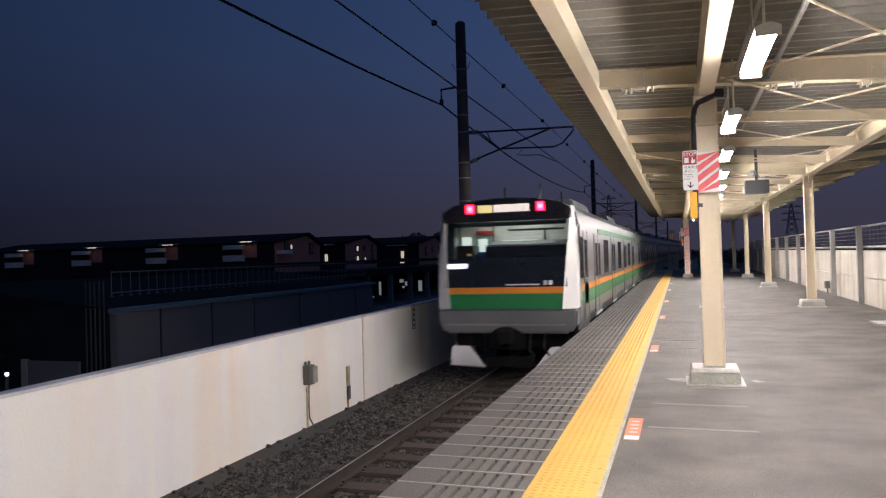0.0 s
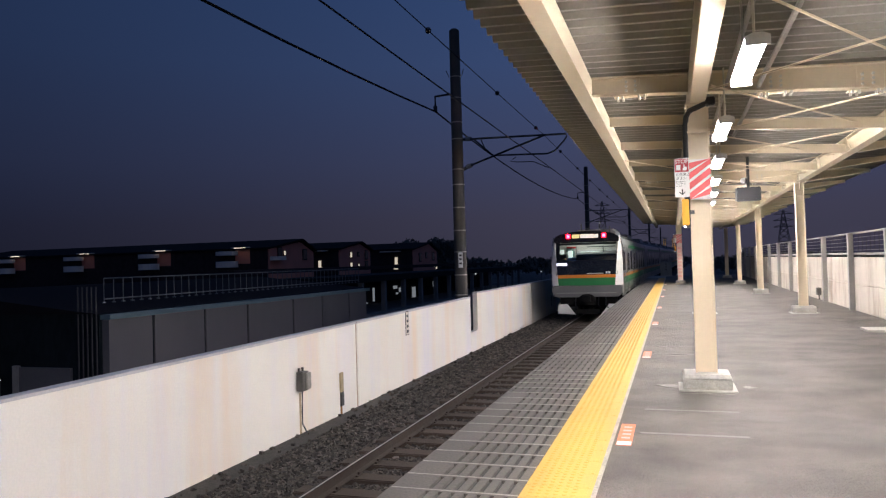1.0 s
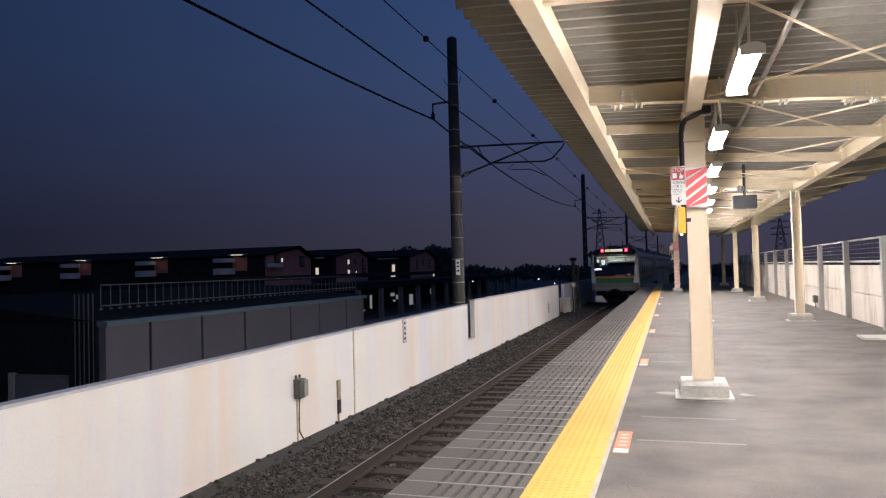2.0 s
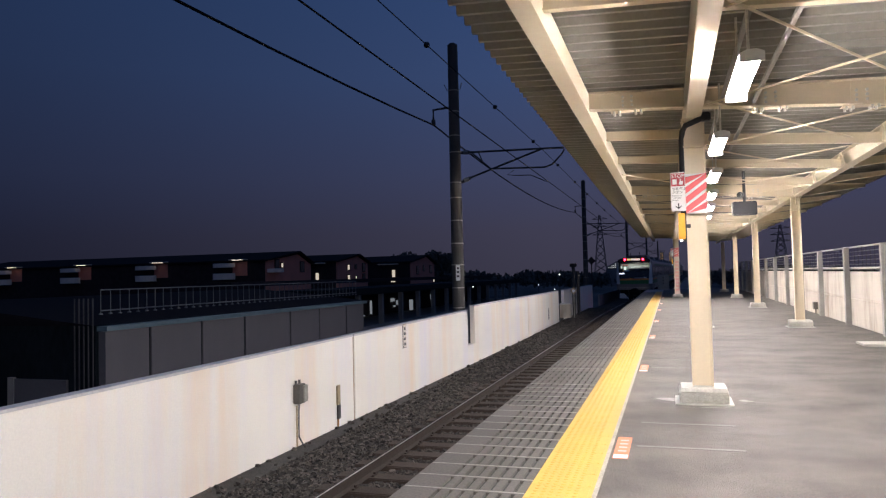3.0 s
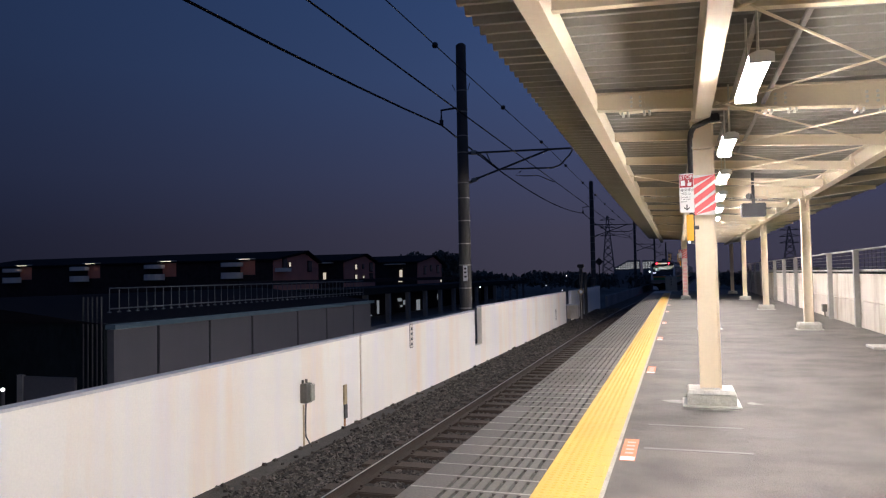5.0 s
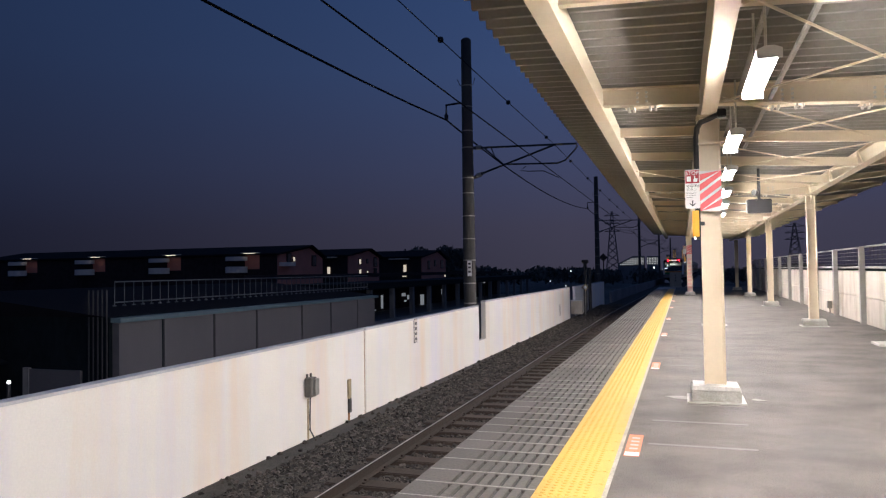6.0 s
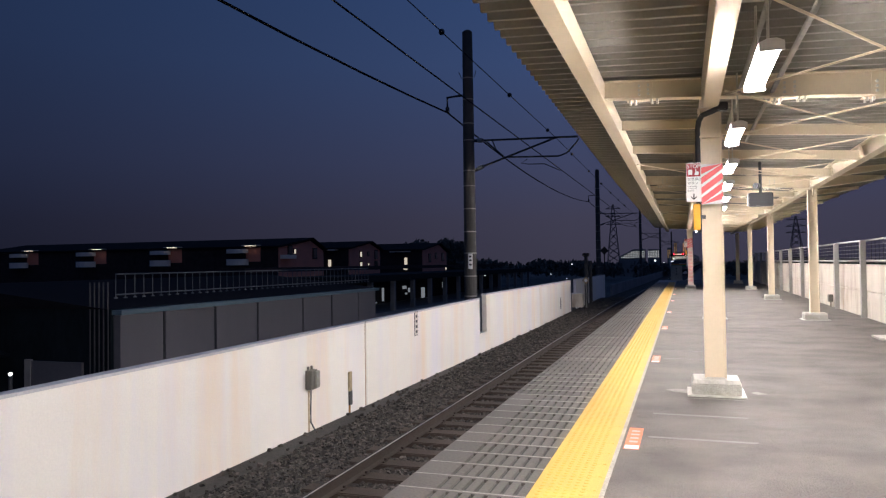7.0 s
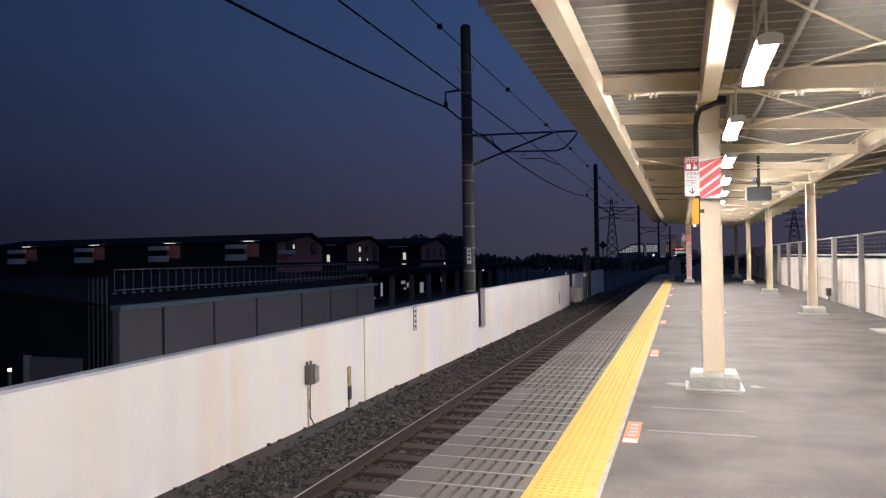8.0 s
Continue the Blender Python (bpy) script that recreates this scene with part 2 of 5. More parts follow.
# ---- building helpers ----
class Shape:
    """Collects vertices and faces of one mesh."""

    def __init__(self):
        self.v, self.f = [], []

    def poly(self, points, faces):
        k = len(self.v)
        self.v += [tuple(p) for p in points]
        self.f += [tuple(k + i for i in f) for f in faces]
        return self

    def box(self, x0, x1, y0, y1, z0, z1):
        p = [(x, y, z) for z in (z0, z1) for x, y in ((x0, y0), (x1, y0), (x1, y1), (x0, y1))]
        return self.poly(p, [(3, 2, 1, 0), (4, 5, 6, 7), (0, 1, 5, 4), (1, 2, 6, 5), (2, 3, 7, 6), (3, 0, 4, 7)])

    def rod(self, a, b, r, r2=None, n=8):
        a, b = Vector(a), Vector(b)
        q = (b - a).to_track_quat("Z", "Y")
        r2 = r if r2 is None else r2
        pts = []
        for c, rr in ((a, r), (b, r2)):
            for i in range(n):
                w = 2 * math.pi * i / n
                pts.append(c + q @ Vector((rr * math.cos(w), rr * math.sin(w), 0)))
        faces = [(i, (i + 1) % n, n + (i + 1) % n, n + i) for i in range(n)] + [tuple(range(n))[::-1], tuple(range(n, 2 * n))]
        return self.poly(pts, faces)

    def path(self, points, r, n=6):
        """A bent tube through the points."""
        p = [Vector(q) for q in points]
        pts, faces = [], []
        for i, c in enumerate(p):
            d = (p[min(i + 1, len(p) - 1)] - c).normalized() + (c - p[max(i - 1, 0)]).normalized()
            q = d.to_track_quat("Z", "Y")
            pts += [c + q @ Vector((r * math.cos(2 * math.pi * k / n), r * math.sin(2 * math.pi * k / n), 0)) for k in range(n)]
        for i in range(len(p) - 1):
            faces += [(i * n + k, i * n + (k + 1) % n, (i + 1) * n + (k + 1) % n, (i + 1) * n + k) for k in range(n)]
        faces += [tuple(range(n))[::-1], tuple(range((len(p) - 1) * n, len(p) * n))]
        return self.poly(pts, faces)

    def prism(self, outline, axis, lo, hi):
        """An outline in the plane across the axis, drawn out along it."""
        n = len(outline)
        put = {"x": lambda p, h: (h, p[0], p[1]), "y": lambda p, h: (p[0], h, p[1]), "z": lambda p, h: (p[0], p[1], h)}[axis]
        pts = [put(p, lo) for p in outline] + [put(p, hi) for p in outline]
        faces = [(i, (i + 1) % n, n + (i + 1) % n, n + i) for i in range(n)] + [tuple(range(n))[::-1], tuple(range(n, 2 * n))]
        return self.poly(pts, faces)

    def ball(self, c, r, squash=1.0):
        pts, faces, n, m = [], [], 8, 5
        for j in range(m + 1):
            th = math.pi * j / m
            for i in range(n):
                w = 2 * math.pi * i / n
                pts.append((c[0] + r * math.sin(th) * math.cos(w), c[1] + r * math.sin(th) * math.sin(w), c[2] + r * squash * math.cos(th)))
        for j in range(m):
            for i in range(n):
                faces.append((j * n + i, j * n + (i + 1) % n, (j + 1) * n + (i + 1) % n, (j + 1) * n + i))
        return self.poly(pts, faces)

    def mesh(self, name, material, bevel=0.0, smooth=False):
        me = bpy.data.meshes.new(name)
        me.from_pydata(self.v, [], self.f)
        bm = bmesh.new()
        bm.from_mesh(me)
        bmesh.ops.recalc_face_normals(bm, faces=bm.faces[:])
        if bevel:
            sharp = [e for e in bm.edges if len(e.link_faces) == 2 and e.calc_face_angle(0) > 0.6]
            bmesh.ops.bevel(bm, geom=sharp, offset=bevel, segments=2, affect="EDGES", clamp_overlap=True)
        if smooth:
            for f in bm.faces:
                f.smooth = True
        bm.to_mesh(me)
        bm.free()
        me.materials.append(M[material])
        return me


def part(name, shape, material, parent=None, label="", bevel=0.0, smooth=False):
    ob = new(name, shape.mesh(name, material, bevel, smooth))
    ob.parent = parent
    if label:
        tagged(ob, label)
    return ob


def thing(name, label, category, at=None, group="", kind=""):
    ob = new(name)
    ob.matrix_basis = at or Matrix()
    return tagged(ob, label, category, group, kind)


def thing_mesh(name, shape, material, label, category, group="", kind="", bevel=0.0, smooth=False):
    return tagged(part(name, shape, material, None, "", bevel, smooth), label, category, group, kind)


def B(*a):
    return Shape().box(*a)


RAIL = -1.10          # top of the rails
TRACK = -3.42         # middle of the track
CURVE0, CURVE1, CURVE_R = 32.0, 62.0, 900.0


def line(s):
    """The track's middle at a distance s along it: x, y and the heading's turn to the right."""
    if s < CURVE0:
        return TRACK, s, 0.0
    a = min(s, CURVE1) - CURVE0
    turn = a / CURVE_R
    x, y = TRACK + a * a / (2 * CURVE_R), CURVE0 + a
    if s > CURVE1:
        x, y = x + (s - CURVE1) * math.sin(turn), y + (s - CURVE1) * math.cos(turn)
    return x, y, turn


def climb(s):
    """The track's rise beyond the platform."""
    return .0024 * max(0, s - CURVE1)


# ---- the ground and the railway ----
thing_mesh("ground", Shape().poly([(-1500, -400, -6.5), (1500, -400, -6.5), (1500, 2500, -6.5), (-1500, 2500, -6.5)], [(0, 1, 2, 3)]), "ground",
           "dark ground of fields and yards at dusk", "ground", kind="structure")


def track_bed():
    s = Shape()
    for a in range(-20, 320, 10):
        (x0, y0, _), (x1, y1, _) = line(a), line(a + 10)
        pts = [(x0 - 2.72, y0, -6.5), (x0 + 1.6, y0, -6.5), (x0 + 1.6, y0, -1.62), (x0 - 2.72, y0, -1.62),
               (x1 - 2.72, y1, -6.5), (x1 + 1.6, y1, -6.5), (x1 + 1.6, y1, -1.62), (x1 - 2.72, y1, -1.62)]
        s.poly(pts, [(0, 1, 5, 4), (1, 2, 6, 5), (2, 3, 7, 6), (3, 0, 4, 7)])
    thing_mesh("embankment", s, "concrete", "concrete track deck above the yards", "embankment", kind="structure")


def ballast():
    rnd = random.Random(3)
    # bed: a long sheet with a shoulder towards the wall
    s = Shape()
    cols = [-2.66, -2.3, -1.9, -1.35, -0.9, 0.9, 1.35, 1.62]
    lift = [-1.37, -1.38, -1.37, -1.33, -1.335, -1.345, -1.36, -1.4]
    rows = list(range(-8, 60, 1)) + list(range(60, 330, 10))
    pts, faces = [], []
    for i, a in enumerate(rows):
        x, y, _ = line(a)
        for c, z in zip(cols, lift):
            pts.append((x + c, y, z + climb(a) + rnd.uniform(-0.012, 0.012)))
    n = len(cols)
    for i in range(len(rows) - 1):
        for j in range(n - 1):
            faces.append((i * n + j, i * n + j + 1, (i + 1) * n + j + 1, (i + 1) * n + j))
    s.poly(pts, faces)
    bed = thing_mesh("ballast_bed", s, "ballast_bed", "crushed-stone bed under the track, its dark grey deepened for shade", "ballast", kind="structure")
    # loose stones, dense where they lie near
    base = [(-1, -1, -.8), (1, -.9, -.7), (.9, 1, -.8), (-.9, .9, -.6), (-.7, -.8, .7), (.8, -.6, .6), (.6, .8, .8), (-.8, .7, .6)]
    quads = [(3, 2, 1, 0), (4, 5, 6, 7), (0, 1, 5, 4), (1, 2, 6, 5), (2, 3, 7, 6), (3, 0, 4, 7)]
    v, f = [], []
    for k in range(60000):
        a = 5.5 + 50 * rnd.random() ** 2.0
        u = rnd.uniform(-2.12 - .016 * max(0, a - 9), 1.5) if rnd.random() < .997 else rnd.uniform(-2.56, -2.2)
        near_rail = min(abs(u - 0.55), abs(u + 0.55))
        if near_rail < 0.09:
            continue
        x, y, _ = line(a)
        on_sleeper = abs(((a / 0.62) % 1) - 0.5) < 0.25 and abs(u) < 1.0
        if on_sleeper and rnd.random() < 0.95:
            continue
        z = max(np.interp(u, cols, lift) + 0.012, -1.355 if u < -2.2 else -9) + .03 * math.exp(-((u + 1.75) / .35) ** 2)
        r = rnd.uniform(0.014, 0.037) * (1 + a / 60)
        e = Euler((rnd.uniform(0, 6.3), rnd.uniform(0, 6.3), rnd.uniform(0, 6.3))).to_matrix()
        k0 = len(v)
        for p in base:
            q = e @ Vector((p[0] * r * rnd.uniform(.8, 1.2), p[1] * r * rnd.uniform(.8, 1.2), p[2] * r))
            v.append((x + u + q[0], y + q[1], z + q[2]))
        f += [tuple(k0 + i for i in q) for q in quads]
    me = bpy.data.meshes.new("ballast")
    me.from_pydata(v, [], f)
    me.materials.append(M["ballast"])
    tagged(new("ballast", me), "angular dark grey ballast stones between wall and platform", "ballast", kind="stuff")


def rails():
    out = [(-.065, 0), (.065, 0), (.065, .012), (.012, .03), (.009, .115), (.033, .125), (.033, .148), (-.033, .148), (-.033, .125), (-.009, .115), (-.012, .03), (-.065, .012)]
    for side in (-0.566, 0.566):
        steps = [-10, 38] + list(range(42, 70, 4)) + [320]
        pts, faces, n = [], [], len(out)
        for a in steps:
            x, y, t = line(a)
            for px, pz in out:
                pts.append((x + (px + side) * math.cos(t), y - (px + side) * math.sin(t), RAIL - 0.153 + pz + climb(a)))
        for i in range(len(steps) - 1):
            for j in range(n):
                faces.append((i * n + j, i * n + (j + 1) % n, (i + 1) * n + (j + 1) % n, (i + 1) * n + j))
        rail = thing("rail", "rusty steel rail with a polished running surface", "rail", group="rails of the track")
        part("rail_body", Shape().poly(pts, faces), "rail_side", rail)
        top, tf = [], []
        for a in steps:
            x, y, t = line(a)
            for px in (.004, .026):
                top.append((x + (px + side) * math.cos(t), y - (px + side) * math.sin(t), RAIL + climb(a)))
        tf = [(2 * i, 2 * i + 1, 2 * i + 3, 2 * i + 2) for i in range(len(steps) - 1)]
        part("running_surface", Shape().poly(top, tf), "rail_top", rail, "polished steel running surface")


def sleepers():
    holder = thing("track", "row of weathered sleepers set in ballast", "track", kind="structure")
    me = Shape().prism([(-.16, -.14), (.16, -.14), (.135, .0), (-.135, .0)], "x", -1.0, 1.0).mesh("sleeper", "sleeper", 0.012)
    clip = Shape().box(-.1, .1, -.07, .07, 0, .02).rod((-.085, 0, .02), (-.085, 0, .05), .018, n=6).rod((.085, 0, .02), (.085, 0, .05), .018, n=6).mesh("rail_clip", "rail_side")
    k = 0
    a = 0.31 + 0.62 * 6
    while a < 80:
        x, y, t = line(a)
        ob = new("sleeper", me)
        ob.parent, ob.matrix_basis = holder, pose(x, y, -1.262 + climb(a), 0, 0, -math.degrees(t))
        if a < 30:
            for side in (-.566, .566):
                c = new("rail_clip", clip)
                c.parent, c.matrix_basis = ob, pose(side, 0, 0)
        a += 0.62


track_bed()
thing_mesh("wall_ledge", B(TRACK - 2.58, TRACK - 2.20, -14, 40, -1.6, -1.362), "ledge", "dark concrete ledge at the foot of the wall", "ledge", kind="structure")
ballast()
rails()

# ---- the platform ----
END = 56.0
EDGE, YEL0, YEL1 = -1.76, -0.935, -0.515
RIGHT = 6.0
thing_mesh("platform", Shape().prism([(EDGE + .03, -6.4), (RIGHT, -6.4), (RIGHT, -.03), (EDGE + .03, -.03)], "y", -14, END), "concrete",
           "concrete platform body beside the track", "platform", kind="structure")
thing_mesh("platform_floor", B(YEL1 + .03, RIGHT, -14, END, -.03, 0), "asphalt", "worn grey asphalt platform floor with pale scuffs", "floor", kind="structure")
thing_mesh("platform_far_floor", B(EDGE + .03, YEL1 + .03, 50.2, END, -.03, 0), "concrete", "bare concrete end of the platform", "floor", kind="structure")
thing_mesh("strip_bed", B(EDGE + .03, YEL1, -14, 50.2, -.03, -.022), "edge_gap", "dark bed under the platform edge boards", "floor", kind="structure")
thing_mesh("white_line", B(YEL1, YEL1 + .03, -14, 50.2, -.03, .002), "white_line", "worn white line beside the yellow strip", "line", kind="structure")


# ---- canopy ----
ROOF_L, ROOF_R, ROOF_Y0, ROOF_Y1 = -1.67, 4.4, -9.0, 47.6


def roof_z(x):
    return 3.53 - 0.047 * (x + .85)


def canopy_roof():
    pitch, d = 0.243, 0.12
    prof, y = [], ROOF_Y0
    while y < ROOF_Y1:
        prof += [(y, 0), (y + .045, 0), (y + .075, d), (y + .207, d)]
        y += pitch
    pts, faces = [], []
    for x in (ROOF_L, ROOF_R):
        for th in (0, .012):
            pts += [(x if x > 0 else -1.6 - .008 * min(14, max(0, p - 5.6)), p, roof_z(x) + z + th) for p, z in prof]
    n = len(prof)
    for i in range(n - 1):
        faces += [(i, i + 1, 2 * n + i + 1, 2 * n + i), (n + i, n + i + 1, 3 * n + i + 1, 3 * n + i), (i, i + 1, n + i + 1, n + i), (2 * n + i, 2 * n + i + 1, 3 * n + i + 1, 3 * n + i)]
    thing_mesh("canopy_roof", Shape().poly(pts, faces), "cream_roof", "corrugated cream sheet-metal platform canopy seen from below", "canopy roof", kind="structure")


def i_beam(x, w, z0, z1, y0, y1, axis="y", t=0.014):
    o = [(x - w / 2, z0), (x + w / 2, z0), (x + w / 2, z0 + t), (x + t / 2, z0 + t), (x + t / 2, z1 - t), (x + w / 2, z1 - t),
         (x + w / 2, z1), (x - w / 2, z1), (x - w / 2, z1 - t), (x - t / 2, z1 - t), (x - t / 2, z0 + t), (x - w / 2, z0 + t)]
    return Shape().prism(o, axis, y0, y1)


canopy_roof()
CREAM_BEAM = "cream-painted steel beam of the platform canopy"
thing_mesh("canopy_beam", B(.225, .38, ROOF_Y0, ROOF_Y1, 3.05, 3.44), "cream", CREAM_BEAM + " over the columns", "beam", "canopy beams", bevel=.008)
thing_mesh("canopy_beam", i_beam(2.90, .16, 3.08, 3.34, ROOF_Y0, 49), "cream", CREAM_BEAM + " on the far row of columns", "beam", "canopy beams")
thing_mesh("fascia_beam", B(-1.0, -.84, ROOF_Y0, ROOF_Y1, 3.28, 3.52), "cream",
           "cream-painted channel beam along the canopy's edge", "beam", "canopy beams")


def girder_foot(x, main):
    """The underside of a girder: level with the roof outside, deeper over the platform."""
    if x > 2.95:
        return min(3.06 + .12 * (x - 2.95), roof_z(x) - .08)
    if x < .3 and not main:
        return roof_z(x) - .14
    return 3.325 - .07 * (x + .85)


def girder(y, main):
    g = thing("girder", "cream-painted cross girder under the canopy roof" + (" with bolted splice plates" if main else ""), "girder", group="canopy cross girders")
    for x0, x1 in ((-.839, .224), (.381, 2.82), (2.98, 4.3)):
        za, zb = roof_z(x0), roof_z(x1)
        fa, fb = girder_foot(x0, main), girder_foot(x1, main)
        if not main:
            za, zb = min(za, fa + .15), min(zb, fb + .15)
        w = .075 if main else .04
        part("web", Shape().poly([(x0, y - .006, fa + .012), (x1, y - .006, fb + .012), (x1, y - .006, zb - .016), (x0, y - .006, za - .016),
                                  (x0, y + .006, fa + .012), (x1, y + .006, fb + .012), (x1, y + .006, zb - .016), (x0, y + .006, za - .016)],
                                 [(3, 2, 1, 0), (4, 5, 6, 7), (0, 1, 5, 4), (1, 2, 6, 5), (2, 3, 7, 6), (3, 0, 4, 7)]), "cream", g)
        for name, ga, gb in (("lower_flange", fa, fb), ("upper_flange", za - .016, zb - .016)):
            part(name, Shape().poly([(x0, y - w, ga), (x1, y - w, gb), (x1, y + w, gb), (x0, y + w, ga),
                                     (x0, y - w, ga + .012), (x1, y - w, gb + .012), (x1, y + w, gb + .012), (x0, y + w, ga + .012)],
                                    [(3, 2, 1, 0), (4, 5, 6, 7), (0, 1, 5, 4), (1, 2, 6, 5), (2, 3, 7, 6), (3, 0, 4, 7)]), "cream", g)
    if main:
        for x in (-.40, 1.12, 2.0):
            z, foot = roof_z(x), girder_foot(x, True)
            part("splice_plate", B(x - .10, x + .10, y - .022, y - .006, foot + .02, z - .03), "cream", g, bevel=.003)
            part("flange_plate", B(x - .19, x + .19, y - .075, y + .075, foot - .018, foot - .008), "cream", g, bevel=.002)
            for dx in (-.05, .05):
                for dz in (.05, .10, .15):
                    part("bolt", Shape().rod((x + dx, y - .022, foot + dz), (x + dx, y - .045, foot + dz), .016, n=6), "bolt", g)
            for dx in (-.15, -.09, .09, .15):
                for dy in (-.055, .055):
                    part("bolt", Shape().rod((x + dx, y + dy, foot - .018), (x + dx, y + dy, foot - .055), .014, n=6), "bolt", g)
    for s in (1, -1):
        part("end_gusset", Shape().prism([(y + s * .008, 3.09), (y + s * .30, 3.09), (y + s * .008, 3.33)], "x", 2.80, 2.815), "cream", g)
    return g


for i, y in enumerate(np.arange(-6.2, 47, 2.45)):
    girder(float(y) - (.75 if i == 5 else 0), i % 4 == 2)

# brace rods between the beams
for k, y in enumerate(np.arange(-3.8, 38, 2.9)):
    for a, b in (((.42, y), (2.8, y + 3.7)), ((2.8, y + .6), (.42, y + 3.0))):
        thing_mesh("brace_rod", Shape().rod((*a, 3.16), (*b, 3.14 if a[0] > 1 else 3.18), .011, n=6), "cream", "thin painted steel brace rod under the canopy", "brace rod", "canopy brace rods")


for y in np.arange(14.4, 36, 4.9):
    for a, b in (((-.82, y), (.2, y + 1.7)),):
        thing_mesh("brace_rod", Shape().rod((*a, 3.32), (*b, 3.29), .011, n=6), "cream", "thin painted steel brace rod under the canopy", "brace rod", "canopy brace rods")


# ---- columns ----
def column(x, y, top, w=.2, d=.15):
    c = thing("column", "cream-painted steel canopy column on a concrete pedestal", "column", pose(x, y, 0), "canopy columns")
    o = [(-w / 2, -d / 2), (-w / 2 + .014, -d / 2), (-w / 2 + .014, -.005), (w / 2 - .014, -.005), (w / 2 - .014, -d / 2), (w / 2, -d / 2),
         (w / 2, d / 2), (w / 2 - .014, d / 2), (w / 2 - .014, .005), (-w / 2 + .014, .005), (-w / 2 + .014, d / 2), (-w / 2, d / 2)]
    part("shaft", Shape().prism(o, "z", .15, top), "cream", c)
    part("pedestal", B(-.245, .245, -.22, .22, 0, .13), "pedestal", c, "rough concrete pedestal", bevel=.015)
    part("cap", Shape().poly([(-.245, -.22, .13), (.245, -.22, .13), (.245, .22, .13), (-.245, .22, .13), (-.225, -.2, .17), (.225, -.2, .17), (.225, .2, .17), (-.225, .2, .17)],
                             [(4, 5, 6, 7), (0, 1, 5, 4), (1, 2, 6, 5), (2, 3, 7, 6), (3, 0, 4, 7)]), "mortar", c, "white mortar cap")
    part("collar", B(-.29, .29, -.27, .27, 0, .012), "mortar", c, "white mortar edge round the pedestal")
    part("neck_collar", B(-w / 2 - .008, w / 2 + .008, -.108, .108, top - .31, top - .29), "cream", c, bevel=.003)
    part("head_plate", B(-.13, .13, -.13, .13, top - .012, top), "cream", c)
    return c


COLS = [column(.302, 8.2, 3.05, .216), column(.34, 39.3, 3.05, .27)]
COLS += [column(2.90 + .009 * (y - 18.7), y, 3.08) for y in (9.3, 18.7, 28.1, 37.6, 47.4)]
COLS += [column(.70, 18.75, 3.2), column(1.0, 28.4, 3.18)]
for c in COLS[2:7]:
    for s in (1, -1):
        part("gusset", Shape().prism([(s * .1, 3.078), (s * .30, 3.078), (s * .1, 2.88)], "x", -.01, .01), "cream", c)

# ---- lamps ----
LAMP_Z = 2.82


def lamp(x, y):
    l = thing("strip_lamp", "bright white LED strip lamp hung under the canopy", "lamp", pose(x, y, LAMP_Z), "canopy strip lamps")
    part("diffuser", Shape().prism([(-.047, 0), (.047, 0), (.055, .010), (.055, .052), (-.055, .052), (-.055, .010)], "y", -.6, .6), "lamp", l, "glowing white diffuser")
    # wings and end caps are unseen, added to widen the glow and trim light
    part("housing", Shape().prism([(-.08, .0525), (.08, .0525), (.08, .058), (.03, .08), (-.03, .08), (-.08, .058)], "y", -.62, .62), "sign_white", l, "white housing with added reflector wings")
    for dy in (-.611, .611):
        part("end_cap", B(-.08, .08, dy - .01, dy + .01, -.004, .052), "sign_white", l)
    for dy in (-.4, .4):
        part("hanger", Shape().rod((0, dy, .08), (0, dy, roof_z(x) - LAMP_Z), .01, n=6), "bolt", l)


for k in range(-5, 11):
    y = 5.8 + 2.95 * k
    lamp(min(1.05, .585 + max(0, y - 8.7) * .042), y)


# ---- the wall beyond the track ----
def wall_top(y):
    return .245 + .0055 * (y - 5) if y < 21.6 else .44 - .0015 * (y - 22)


def track_wall():
    spans = [(-14, -5.0), (-4.97, 3.9), (3.93, 12.88), (12.94, 21.25), (22.05, 31.0), (31.03, 40.05), (42.1, 49.9), (49.95, 58.3)]
    for i, (a, b) in enumerate(spans):
        w = thing("wall_%d" % (i + 1), "white-painted concrete panel wall beside the track", "wall", kind="structure")
        za, zb = wall_top(a), wall_top(b)
        x0, x1 = -6.16, -6.0
        sh = Shape().poly([(x0, a, -2), (x1, a, -2), (x1, b, -2), (x0, b, -2), (x0, a, za - .02), (x1, a, za - .02), (x1, b, zb - .02), (x0, b, zb - .02)],
                          [(3, 2, 1, 0), (4, 5, 6, 7), (0, 1, 5, 4), (1, 2, 6, 5), (2, 3, 7, 6), (3, 0, 4, 7)])
        part("panel", sh, "wall", w, bevel=.008)
        cap = Shape().poly([(x0 - .01, a, za - .02), (x1 + .008, a, za - .02), (x1 + .008, b, zb - .02), (x0 - .01, b, zb - .02),
                            (x0 - .01, a, za + .015), (x1 + .008, a, za + .015), (x1 + .008, b, zb + .015), (x0 - .01, b, zb + .015)],
                           [(3, 2, 1, 0), (4, 5, 6, 7), (0, 1, 5, 4), (1, 2, 6, 5), (2, 3, 7, 6), (3, 0, 4, 7)])
        part("coping", cap, "wall_cap", w)
    thing_mesh("wall_low", B(-6.16, -6.0, 21.25, 22.05, -2, -.75), "wall", "low white concrete piece in the gap of the wall", "wall", kind="structure")


track_wall()


